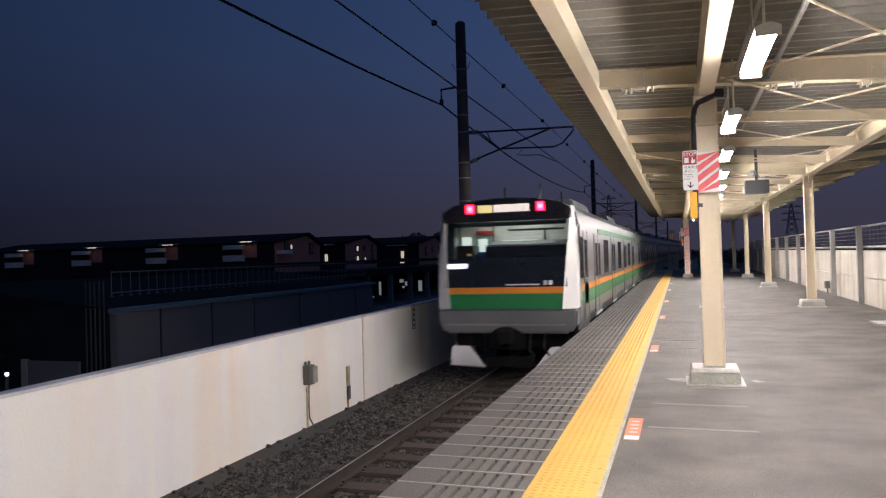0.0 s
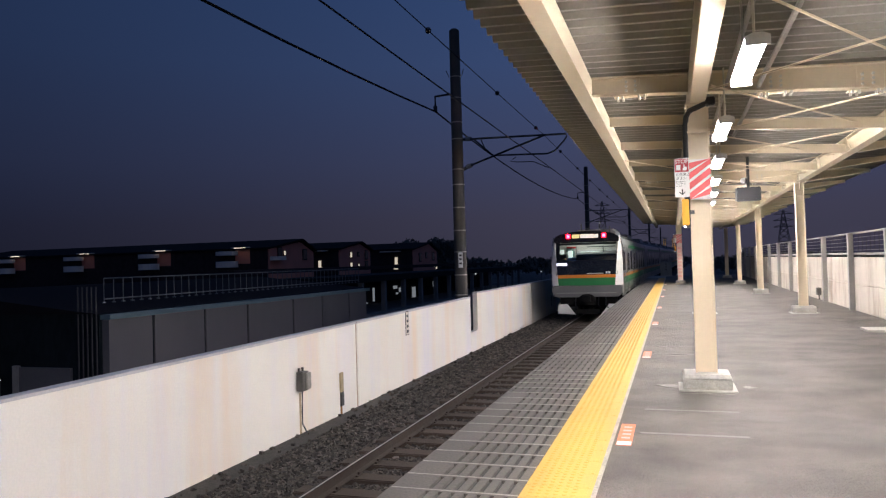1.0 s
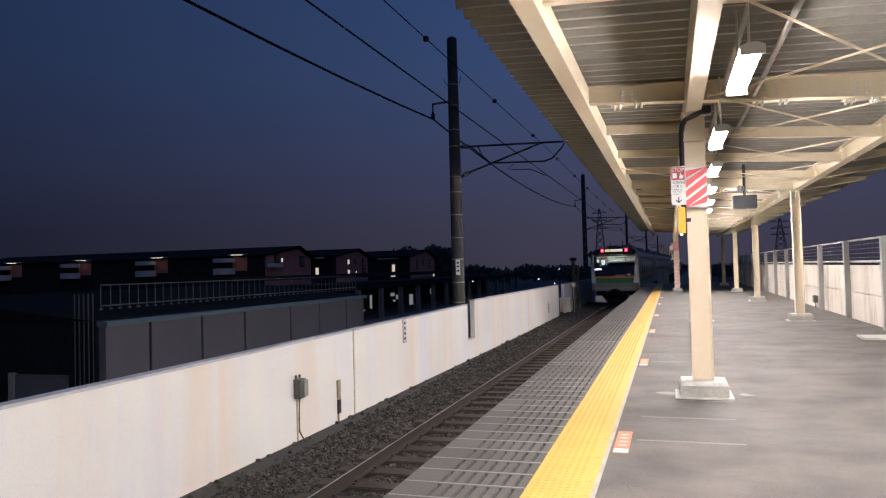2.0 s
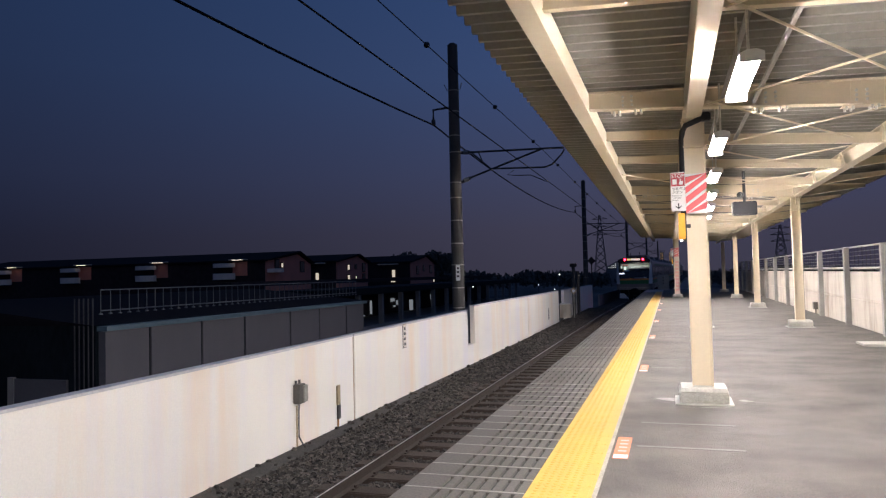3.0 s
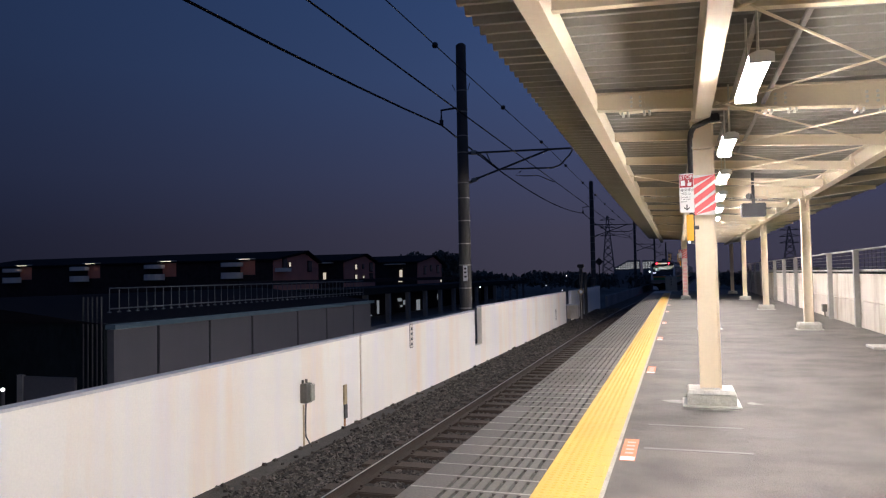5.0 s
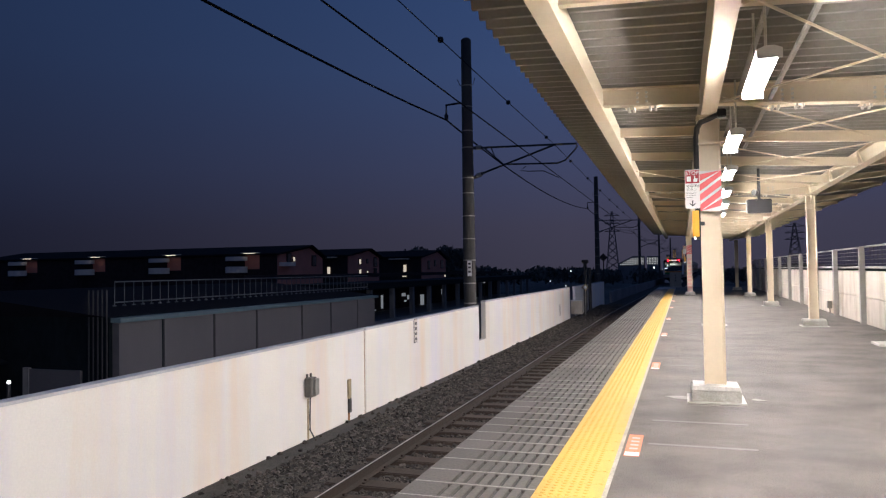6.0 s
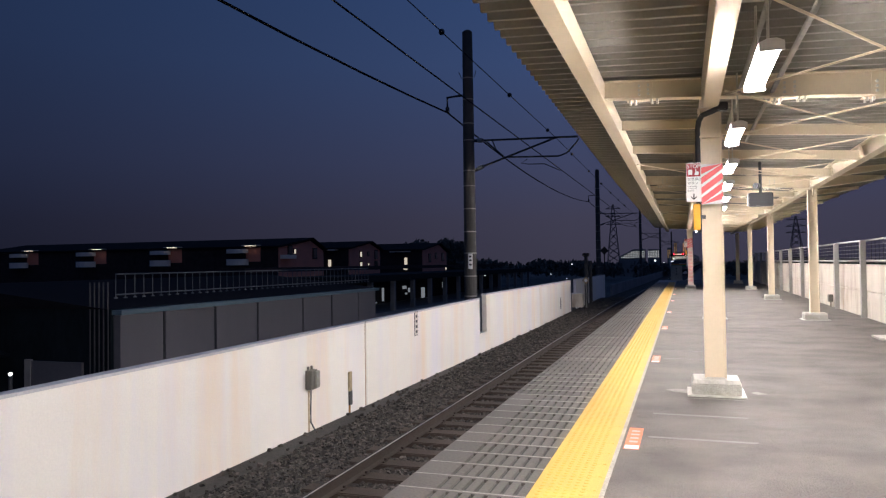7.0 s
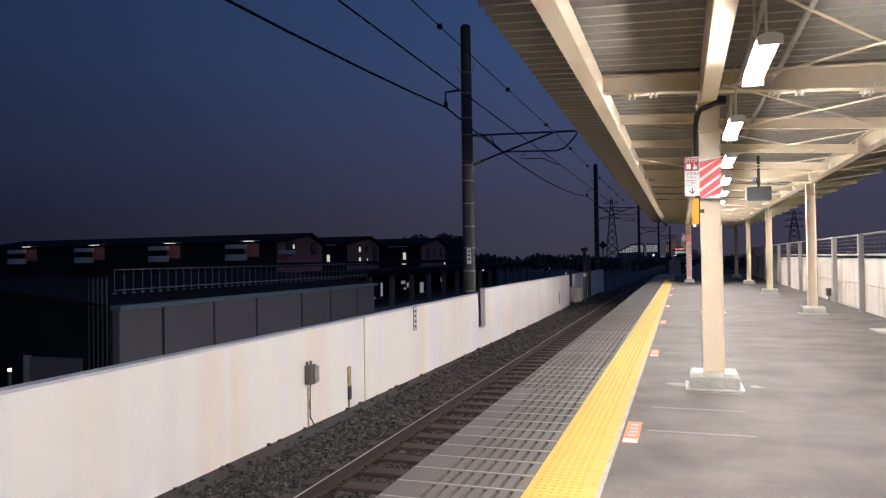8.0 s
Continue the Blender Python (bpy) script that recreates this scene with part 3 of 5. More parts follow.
def far_wall():
    """The lower wall that goes on beside the track beyond the platform."""
    for k in range(8):
        (x0, y0, _), (x1, y1, _) = line(60 + 10 * k), line(69.9 + 10 * k)
        za, zb = -.45 + climb(60 + 10 * k), -.45 + climb(70 + 10 * k)
        w = thing("wall_far_%d" % (k + 1), "low grey concrete wall beside the track beyond the platform", "wall", kind="structure")
        part("panel", Shape().poly([(x0 - 2.78, y0, -6.5), (x0 - 2.62, y0, -6.5), (x1 - 2.62, y1, -6.5), (x1 - 2.78, y1, -6.5),
                                    (x0 - 2.78, y0, za), (x0 - 2.62, y0, za), (x1 - 2.62, y1, zb), (x1 - 2.78, y1, zb)],
                                   [(3, 2, 1, 0), (4, 5, 6, 7), (0, 1, 5, 4), (1, 2, 6, 5), (2, 3, 7, 6), (3, 0, 4, 7)]), "viaduct", w, bevel=.01)


far_wall()
thing_mesh("joint_filler", B(-6.14, -6.02, 12.88, 12.94, -1.6, .26), "rust", "dark rusty filler in the wall joint", "joint", kind="structure")

# things on the wall
jb = thing("junction_box", "small weathered grey junction box on the white wall", "junction box", pose(-6.0, 10.63, -.48))
part("body", B(0, .13, -.11, .09, -.16, .16), "box_grey", jb, bevel=.01)
part("cover", B(.13, .16, -.02, .12, -.14, .14), "cover", jb, bevel=.01)
for dy in (-.07, .05):
    part("bracket", B(.02, .05, dy - .015, dy + .015, .16, .22), "box_grey", jb)
part("cable", Shape().path([(.05, 0, -.16), (.04, .0, -.5), (.03, .02, -.72), (.08, .12, -.92)], .012), "dark_metal", jb)
part("rust_streak", B(.0, .006, -.02, .03, -.9, -.2), "old_paint", jb, "brown water streak")
mk = thing("marker_board", "narrow rusty marker board fixed to the wall", "marker board", pose(-6.0, 12.17, -.94))
part("board", B(0, .03, -.06, .06, 0, .36), "old_paint", mk, bevel=.004)
part("lower_board", B(.005, .035, -.06, .06, -.26, 0), "black", mk, bevel=.004)
part("rust_streak", B(0, .006, -.04, .03, -.42, -.26), "rust", mk)
for y, n, zc in ((15.72, 4, .03), (36.5, 4, -.66)):
    km = thing("distance_plate", "small pale plate with black figures on the wall", "plate", pose(-6.0, y, zc))
    part("border", B(0, .010, -.105, .105, -.28, .28), "ink", km)
    part("plate", B(.010, .014, -.09, .09, -.265, .265), "balcony", km, "pale figure plate")
    for k in range(n):
        part("bar", B(.014, .018, -.05, .05, .14 - .12 * k, .20 - .12 * k), "ink", km)

rc = thing("relay_cabinet", "pale grey relay cabinet on legs beside the track", "cabinet", pose(-5.75, 41.0, -1.38))
part("body", B(-.3, .3, -.35, .35, .25, 1.0), "wall_grey", rc, bevel=.02)
part("lid", B(-.34, .34, -.4, .4, 1.0, 1.05), "wall_cap", rc)
for dx in (-.22, .22):
    for dy in (-.28, .28):
        part("leg", B(dx - .04, dx + .04, dy - .04, dy + .04, 0, .25), "dark_metal", rc)
for x, y, h in ((-5.85, 45.6, 3.18), (-5.75, 47.0, 2.9)):
    sp = thing("signal_post", "grey steel equipment post beside the wall", "post", pose(x, y, -1.4), "trackside posts")
    part("shaft", Shape().rod((0, 0, 0), (0, 0, h), .11), "pole", sp)
    if y < 46:
        part("head", B(-.21, .21, -.1, .1, h, h + .22), "black", sp, bevel=.03)
ds = thing("diamond_sign", "orange and white diamond sign on a thin post", "sign", pose(-5.6, 43.5, -1.4))
part("post", Shape().rod((0, 0, 0), (0, 0, 1.9), .035), "pole_band", ds)
part("plate", Shape().prism([(0, 1.50), (.22, 1.72), (0, 1.94), (-.22, 1.72)], "y", -.06, -.04), "old_paint", ds)
part("inner_plate", Shape().prism([(0, 1.60), (.12, 1.72), (0, 1.84), (-.12, 1.72)], "y", -.065, -.06), "sign_white", ds)
dk = thing("diamond_board", "dark diamond board on a post", "sign", pose(-6.6, 64, -1.4))
part("post", Shape().rod((0, 0, 0), (0, 0, 3.5), .05), "black", dk)
part("plate", Shape().prism([(0, 3.45), (.37, 3.82), (0, 4.2), (-.37, 3.82)], "y", -.06, -.03), "black", dk)


# ---- poles and wires ----
POLES = [(-6.62, 22.4), (-6.67, 60.0), (-5.75, 105.0), (-4.4, 150.0), (-2.9, 195.0)]
POLE_TOP = 9.05


def catenary_pole(x, y, first):
    p = thing("catenary_pole", "dark concrete catenary pole with pale steel bands", "pole", pose(x, y, 0), "catenary poles")
    part("shaft", Shape().rod((0, 0, -6.4), (0, 0, POLE_TOP), .24, .165, n=18), "pole", p, smooth=False)
    part("cap", Shape().rod((0, 0, POLE_TOP), (0, 0, POLE_TOP + .06), .165, .1, n=18), "pole", p)
    for z in (.35, 1.0, 1.75, 2.45, 3.2, 3.95, 4.45, 5.45, 6.0, 6.8, 7.5):
        r = .24 - (z + 6.4) / 15.45 * .075 + .006
        part("band", Shape().rod((0, 0, z), (0, 0, z + .035), r, n=18), "pole_band", p)
    if first:
        part("number_plate", B(.0, .14, -.235, -.222, 1.25, 1.75), "sign_white", p, "white plate with dark bars")
        for z in (1.36, 1.50, 1.62):
            part("plate_bar", B(.03, .11, -.24, -.235, z, z + .06), "ink", p)
    a = part("arm", Shape().rod((.2, 0, 5.45), (.5, 0, 5.44), .055).rod((.5, 0, 5.44), (3.55, 0, 5.36), .033).rod((.2, 0, 4.47), (.5, 0, 4.6), .055)
             .rod((.5, 0, 4.6), (2.9, 0, 5.38), .033).rod((.55, 0, 5.44), (1.2, 0, 4.85), .025).rod((1.2, 0, 4.85), (2.95, 0, 4.78), .028)
             .path([(2.95, 0, 4.78), (3.2, 0, 4.86), (3.5, 0, 5.16), (3.58, 0, 5.28), (3.55, 0, 5.36)], .028).rod((.8, 0, 5.42), (.95, 0, 5.05), .018), "dark_metal", p, "dark steel cantilever arm")
    part("steady_arm", Shape().path([(1.95, 0, 4.75), (1.75, 0, 4.62), (2.0, 0, 4.58), (2.5, 0, 4.56), (3.0, 0, 4.32)], .016), "dark_metal", a)
    for z in (5.45, 4.47):
        part("insulator", Shape().rod((.3, 0, z + (.13 if z < 5 else 0) * .5), (.46, 0, z + (.13 if z < 5 else 0) * .8), .075), "pole_band", a)
    part("side_bracket", Shape().path([(-.2, 0, 6.98), (-.72, 0, 6.95), (-.72, 0, 6.6)], .04).rod((-.72, 0, 6.62), (-.72, 0, 6.45), .07), "dark_metal", p, "dark bracket with an insulator")
    part("crown_wire", Shape().path([(-.3, -.05, 7.75), (-.22, 0, 7.55), (.22, 0, 7.55), (.3, -.05, 7.75)], .012), "dark_metal", p)


for i, (x, y) in enumerate(POLES):
    catenary_pole(x, y, i == 0)


def wire(name, at, sag, r, label, balls=0.0):
    """A wire through the poles, hanging between them."""
    pts = []
    posts = [(POLES[0][0], -18.0)] + POLES
    for (x0, y0), (x1, y1) in zip(posts, posts[1:]):
        for k in range(12):
            u = k / 12
            pts.append((x0 + (x1 - x0) * u + at[0], y0 + (y1 - y0) * u, at[1] - 4 * sag * u * (1 - u)))
    w = thing(name, label, "wire", group="overhead wires")
    part("strand", Shape().path(pts, r, 5), "wire", w)
    if balls:
        for k in range(9):
            y = 11.1 + balls * k
            j = next(i for i in range(len(pts) - 1) if pts[i][1] <= y <= pts[i + 1][1])
            u = (y - pts[j][1]) / (pts[j + 1][1] - pts[j][1])
            part("clamp", Shape().ball([a + (b - a) * u for a, b in zip(pts[j], pts[j + 1])], .055), "black", w)


wire("feeder_wire", (-.72, 6.45), .62, .028, "thick dark feeder wire hanging between the poles")
wire("contact_wire", (3.07, 4.3), .0, .012, "dark contact wire above the track")
wire("messenger_wire", (2.90, 5.34), .10, .009, "thin dark messenger wire with round clamps", 4.85)


# ---- the train ----
def face_at(t):
    return 14.2 + 16.0 * t


SIDE = [(1.38, .95), (1.475, 1.2), (1.475, 3.12), (1.43, 3.34), (1.2, 3.54), (.7, 3.67), (.25, 3.70)]
OUTLINE = SIDE + [(-x, z) for x, z in SIDE[::-1]]


def train_car(lead):
    c = thing("train_car", "stainless-steel train car with orange and green stripes" + (" and red tail lamps" if lead else ""),
              "train car", group="cars of the train")
    y0 = -8.2 if lead else -9.75
    part("body", Shape().prism(OUTLINE, "y", y0, 9.75), "steel", c)
    part("roof_cover", Shape().prism([(1.38, 3.385), (1.2, 3.552), (.7, 3.682), (.25, 3.712), (-.25, 3.712), (-.7, 3.682), (-1.2, 3.552), (-1.38, 3.385), (-1.1, 3.3), (1.1, 3.3)], "y", y0 + .02, 9.72), "train_roof", c, "dark grey roof")
    part("gangway", B(-.5, .5, 9.75, 10.0, 1.1, 3.2), "cab_dark", c)
    doors = (-6.3, -1.9, 2.9, 7.6) if lead else (-7.23, -2.41, 2.41, 7.23)
    for sx in (1, -1):
        a, b = (1.476, 1.484) if sx > 0 else (-1.484, -1.476)
        e0, e1 = (1.484, 1.492) if sx > 0 else (-1.492, -1.484)
        start = -9.3 if lead else -9.7
        part("waist_stripe", B(a, b, start, 9.7, 1.73, 1.86), "orange", c, "orange waist stripe")
        part("waist_stripe", B(a, b, start, 9.7, 1.44, 1.727), "green", c, "green waist stripe")
        part("upper_stripe", B(a, b, start + 3.2, 9.7, 2.97, 3.11), "green", c, "green stripe under the roof")
        for d in doors:
            door = part("door", B(min(a, e1), max(a, e1), d - .66, d + .66, 1.12, 2.95), "steel", c)
            part("door_stripe", B(*sorted((e1, e1 + .003 * sx)), d - .64, d + .64, 1.73, 1.86), "orange", door)
            part("door_stripe", B(*sorted((e1, e1 + .003 * sx)), d - .64, d + .64, 1.44, 1.727), "green", door)
            for k in (-1, 1):
                part("door_window", B(*sorted((e1, e1 + .004 * sx)), d + k * .33 - .2, d + k * .33 + .2, 1.95, 2.75), "dark_glass", door)
            part("door_seam", B(*sorted((e1, e1 + .005 * sx)), d - .012, d + .012, 1.12, 2.95), "black", door)
            for k in (-.69, .69):
                part("door_jamb", B(*sorted((a, b)), d + k - .03, d + k + .03, 1.1, 2.98), "black", door)
            part("step_plate", B(*sorted((a, b + .02 * sx)), d - .6, d + .6, 1.03, 1.09), "sign_white", door, "pale step plate")
        gaps = [(p + q) / 2 for p, q in zip(doors, doors[1:])]
        for g in gaps:
            part("window", B(*sorted((a, b)), g - .62, g + .62, 1.97, 2.85), "dark_glass", c)
        if lead:
            part("cab_door", B(*sorted((a, b)), -8.95, -8.3, 1.12, 2.95), "steel", c)
            part("cab_window", B(*sorted((b, b + .004 * sx)), -9.55, -9.05, 2.0, 2.85), "dark_glass", c)
            part("cab_door_window", B(*sorted((b, b + .004 * sx)), -8.85, -8.4, 2.0, 2.8), "dark_glass", c)
            for k in (-8.98, -8.27):
                part("door_jamb", B(*sorted((a, b + .003 * sx)), k - .02, k + .02, 1.1, 2.98), "black", c)
    for y in (-4.5, 4.5):
        part("roof_unit", Shape().prism([(-.95, 3.55), (.95, 3.55), (.85, 3.9), (-.85, 3.9)], "y", y - 1.6, y + 1.6), "train_grey", c, bevel=.04)
    for ax, ay, ah in ((-.4, -8.0, .42), (.35, -7.6, .5), (.75, -7.0, .34)) if lead else ():
        part("antenna", Shape().rod((ax, ay, 3.6), (ax, ay, 3.66 + ah), .035, .02, n=8), "black", c)
    part("underframe", B(-1.25, 1.25, -9.2, 9.6, .75, .95), "under", c)
    for y, w in ((-3.2, 1.6), (0, 1.2), (3.0, 1.5)):
        part("equipment_box", B(-1.2, 1.2, y - w, y + w, .28, .75), "under", c, bevel=.03)
    for y in (-6.9, 6.9):
        bogie = part("bogie", B(-1.1, 1.1, y - 1.4, y + 1.4, .42, .7), "under", c, bevel=.05)
        for dy in (-1.05, 1.05):
            for x in (-.566, .566):
                part("wheel", Shape().rod((x - .06, y + dy, .43), (x + .06, y + dy, .43), .43, n=20), "under", bogie)
    if lead:
        rear_end(c)
    return c


def rear_end(c):
    # cab shell between the face and the body
    def slope(z):
        return -9.98 + max(0, z - 1.87) * .16
    for sx in (1, -1):
        sides = Shape()
        x0, x1 = sorted((1.42 * sx, 1.475 * sx))
        sides.poly([(x0, -9.6, .95), (x1, -9.6, .95), (x1, -8.2, .95), (x0, -8.2, .95), (x0, -9.35, 3.12), (x1, -9.35, 3.12), (x1, -8.2, 3.12), (x0, -8.2, 3.12)],
                   [(3, 2, 1, 0), (4, 5, 6, 7), (0, 1, 5, 4), (1, 2, 6, 5), (2, 3, 7, 6), (3, 0, 4, 7)])
        part("cab_side", sides, "steel", c)
    top = [(x, z) for x, z in OUTLINE if z > 3.11]
    inner = [(x * .96, z - .07) for x, z in top][::-1]
    part("cab_roof", Shape().prism(top + inner, "y", -9.55, -8.2), "steel", c)
    part("cab_floor", B(-1.42, 1.42, -9.8, -8.2, .95, 1.1), "under", c)
    # corner pillars
    for sx in (1, -1):
        pts = []
        for z, xi, xo in ((1.42, 1.17, 1.46), (2.4, 1.25, 1.462), (3.3, 1.335, 1.40), (3.5, 1.35, 1.37)):
            yf = slope(z)
            pts += [(xi * sx, yf - .06, z), (xo * sx, yf + .10, z), (xo * sx, -9.3, z), (xi * sx, -9.3, z)]
        faces = []
        for k in range(3):
            o = 4 * k
            faces += [(o, o + 1, o + 5, o + 4), (o + 1, o + 2, o + 6, o + 5), (o + 2, o + 3, o + 7, o + 6), (o + 3, o, o + 4, o + 7)]
        faces += [(3, 2, 1, 0), (12, 13, 14, 15)]
        part("corner_pillar", Shape().poly(pts, faces), "train_white", c, "white corner pillar", bevel=.008)

    def slab(xa, xb, za, zb, out, thick=.05):
        """A panel on the sloping face."""
        ya, yb = slope(za) - out, slope(zb) - out
        return Shape().poly([(xa, ya, za), (xb, ya, za), (xb, ya + thick, za), (xa, ya + thick, za), (xa, yb, zb), (xb, yb, zb), (xb, yb + thick, zb), (xa, yb + thick, zb)],
                            [(3, 2, 1, 0), (4, 5, 6, 7), (0, 1, 5, 4), (1, 2, 6, 5), (2, 3, 7, 6), (3, 0, 4, 7)])
    part("lower_face", Shape().prism([(-1.30, .92), (1.30, .92), (1.44, 1.1), (1.46, 1.42), (-1.46, 1.42), (-1.44, 1.1)], "y", -9.97, -9.3), "train_grey", c, bevel=.05)
    part("bumper_line", B(-1.28, 1.2, -9.99, -9.96, 1.08, 1.12), "steel", c)
    part("face_stripe", slab(-1.22, 1.22, 1.42, 1.73, .0), "green", c, "green stripe across the face")
    part("face_stripe", slab(-1.24, 1.24, 1.733, 1.86, .0), "orange", c, "orange stripe across the face")
    mask = part("mask", slab(-1.27, 1.27, 1.863, 2.46, .0), "train_black", c, "glossy black face panel")
    part("mark", slab(.02, .72, 1.90, 1.925, .006, .004), "sign_white", mask)
    part("mark", slab(.80, .87, 1.90, 1.99, .006, .004), "sign_white", mask)
    part("mark", slab(.90, .98, 1.90, 1.99, .006, .004), "sign_white", mask)
    part("number_display", slab(-1.22, -.80, 2.26, 2.36, .008, .006), "led", mask, "glowing white number display of plain bars")
    head = Shape()
    ht = [(-1.36, 3.22), (1.36, 3.22), (1.36, 3.44), (1.1, 3.58), (.6, 3.67), (.2, 3.70), (-.2, 3.70), (-.6, 3.67), (-1.1, 3.58), (-1.36, 3.44)]
    header = part("header", head.prism(ht, "y", -9.80, -9.5), "train_black", c, "black header with lamps and display", bevel=.015)
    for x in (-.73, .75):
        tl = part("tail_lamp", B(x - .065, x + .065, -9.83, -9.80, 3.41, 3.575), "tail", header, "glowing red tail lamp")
        # wider plate behind the lamp: its halo put into emission
        part("lamp_halo", B(x - .10, x + .10, -9.815, -9.80, 3.395, 3.59), "tail_halo", tl, "red halo round the lamp, set as glow")
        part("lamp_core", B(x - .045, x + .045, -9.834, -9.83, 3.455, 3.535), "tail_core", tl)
    part("destination_display", B(-.56, -.26, -9.82, -9.80, 3.41, 3.56), "display_green", header, "glowing yellow-green display panel")
    for k in range(5):
        part("destination_display", B(-.22 + .15 * k, -.085 + .15 * k, -9.82, -9.80, 3.41, 3.56), "display", header, "glowing white display of plain bars")
    part("windscreen", slab(-1.27, 1.27, 2.46, 3.22, .0, .012), "glass", c, "clear windscreen")
    part("wiper", Shape().rod((.1, slope(2.5) - .03, 2.5), (.75, slope(2.55) - .03, 2.56), .012), "black", c)
    part("blackout_panel", slab(-.42, 1.25, 2.46, 2.70, -.04, .03), "cab_dark", c)
    part("blackout_edge", slab(-.42, 1.25, 2.70, 2.74, -.04, .05), "cab_wall", c)
    part("sun_visor", slab(.05, 1.2, 3.01, 3.05, -.08, .02), "cab_dark", c)
    # dark strip put in for the reflection across the windscreen's top
    part("reflection_band", slab(-1.25, 1.25, 3.12, 3.21, -.03, .02), "cab_dark", c)
    part("screen_pillar", slab(-1.27, -1.10, 2.46, 3.22, -.03, .03), "cab_dark", c)
    part("desk_top", Shape().poly([(-.40, -9.75, 2.72), (1.25, -9.75, 2.72), (1.25, -9.2, 2.82), (-.40, -9.2, 2.82), (-.40, -9.75, 2.69), (1.25, -9.75, 2.69), (1.25, -9.2, 2.79), (-.40, -9.2, 2.79)],
                                  [(0, 1, 2, 3), (7, 6, 5, 4), (0, 4, 5, 1), (1, 5, 6, 2), (2, 6, 7, 3), (3, 7, 4, 0)]), "train_grey", c, "grey hood of the driving desk")
    # cab interior
    part("cab_back_wall", B(-1.4, 1.4, -8.32, -8.24, 1.1, 3.4), "cab_wall", c)
    part("saloon_window", B(-.42, .40, -8.35, -8.32, 2.58, 2.85), "saloon_light", c, "lit window to the saloon")
    part("cab_ceiling_light", B(-.8, .8, -9.0, -8.6, 3.32, 3.36), "cab_light", c, "glowing cab ceiling light")
    part("cab_door_panel", B(-1.04, -.68, -8.36, -8.32, 1.2, 3.0), "cab_green", c)
    part("cab_cabinet", B(-1.35, -.95, -8.9, -8.36, 1.1, 2.75), "cab_dark", c, bevel=.02)
    part("cab_seat", B(-.95, -.5, -8.8, -8.45, 1.8, 2.6), "cab_blue", c, bevel=.05)
    part("cab_notice", B(-1.02, -.58, -8.40, -8.38, 3.0, 3.08), "cab_red", c)
    part("window_frame", Shape().box(-.50, -.42, -8.36, -8.32, 2.5, 2.93).box(.40, .48, -8.36, -8.32, 2.5, 2.93).box(-.42, .40, -8.36, -8.32, 2.85, 2.93), "sign_white", c, "white frame of the saloon window")
    part("door_glass", B(-.97, -.76, -8.37, -8.36, 2.3, 2.9), "saloon_light", c, "lit pane of the saloon door")
    part("side_pane", B(-1.36, -1.16, -8.37, -8.32, 2.35, 2.95), "saloon_light", c, "lit pane beside the door")
    part("wall_post", B(.55, .58, -8.36, -8.32, 1.2, 3.1), "cab_dark", c)
    part("wall_panel", B(.68, 1.3, -8.34, -8.32, 2.5, 2.95), "sign_white", c)
    part("grab_pole", Shape().rod((-.58, -8.5, 1.2), (-.58, -8.5, 3.3), .02), "steel", c)
    part("desk_lamp", B(-1.0, -.93, -9.2, -9.16, 2.52, 2.57), "block_warm", c, "small orange desk lamp")
    # below the floor
    cp = part("coupler", Shape().rod((0, -9.6, .86), (0, -10.05, .86), .12, n=10).box(-.16, .16, -10.2, -9.95, .72, 1.0), "under", c, bevel=.02)
    part("coupler_ring", Shape().rod((0, -10.24, .86), (0, -10.2, .86), .13, n=14), "under", cp)
    part("coupler_hood", Shape().prism([(.34 * math.cos(math.pi * k / 10), .84 + .22 * math.sin(math.pi * k / 10)) for k in range(11)] + [(-.34, .6), (.34, .6)], "y", -9.985, -9.6), "under", c, "dark hood round the coupler")
    for x in (-.5, .45, .75):
        part("hose", Shape().path([(x, -9.7, .9), (x, -9.85, .6), (x + .1, -9.8, .45)], .025), "black", c)
    part("buffer_beam", B(-1.2, 1.2, -9.6, -9.3, .6, .92), "under", c, bevel=.02)
    for sx in (1, -1):
        part("snow_plough", Shape().prism([(1.24 * sx, .62), (1.28 * sx, .22), (.52 * sx, .18), (.62 * sx, .3), (.86 * sx, .62)], "y", -9.72, -9.66), "sign_white", c, "white obstacle guard")
    part("guard_beam", B(-.5, .5, -9.7, -9.66, .2, .42), "under", c)


LEAD = train_car(True)
MIDDLE = train_car(False)
CARS = [(LEAD, 10.0), (MIDDLE, 30.0)] + [(copy_thing(MIDDLE, pose(0, 50 + 20 * k, RAIL)), 50.0 + 20 * k) for k in range(5)]


# ---- fixtures under the canopy ----
# wall along the far side of the platform
def wall_x(y):
    return 4.14 + .011 * (y - 19)


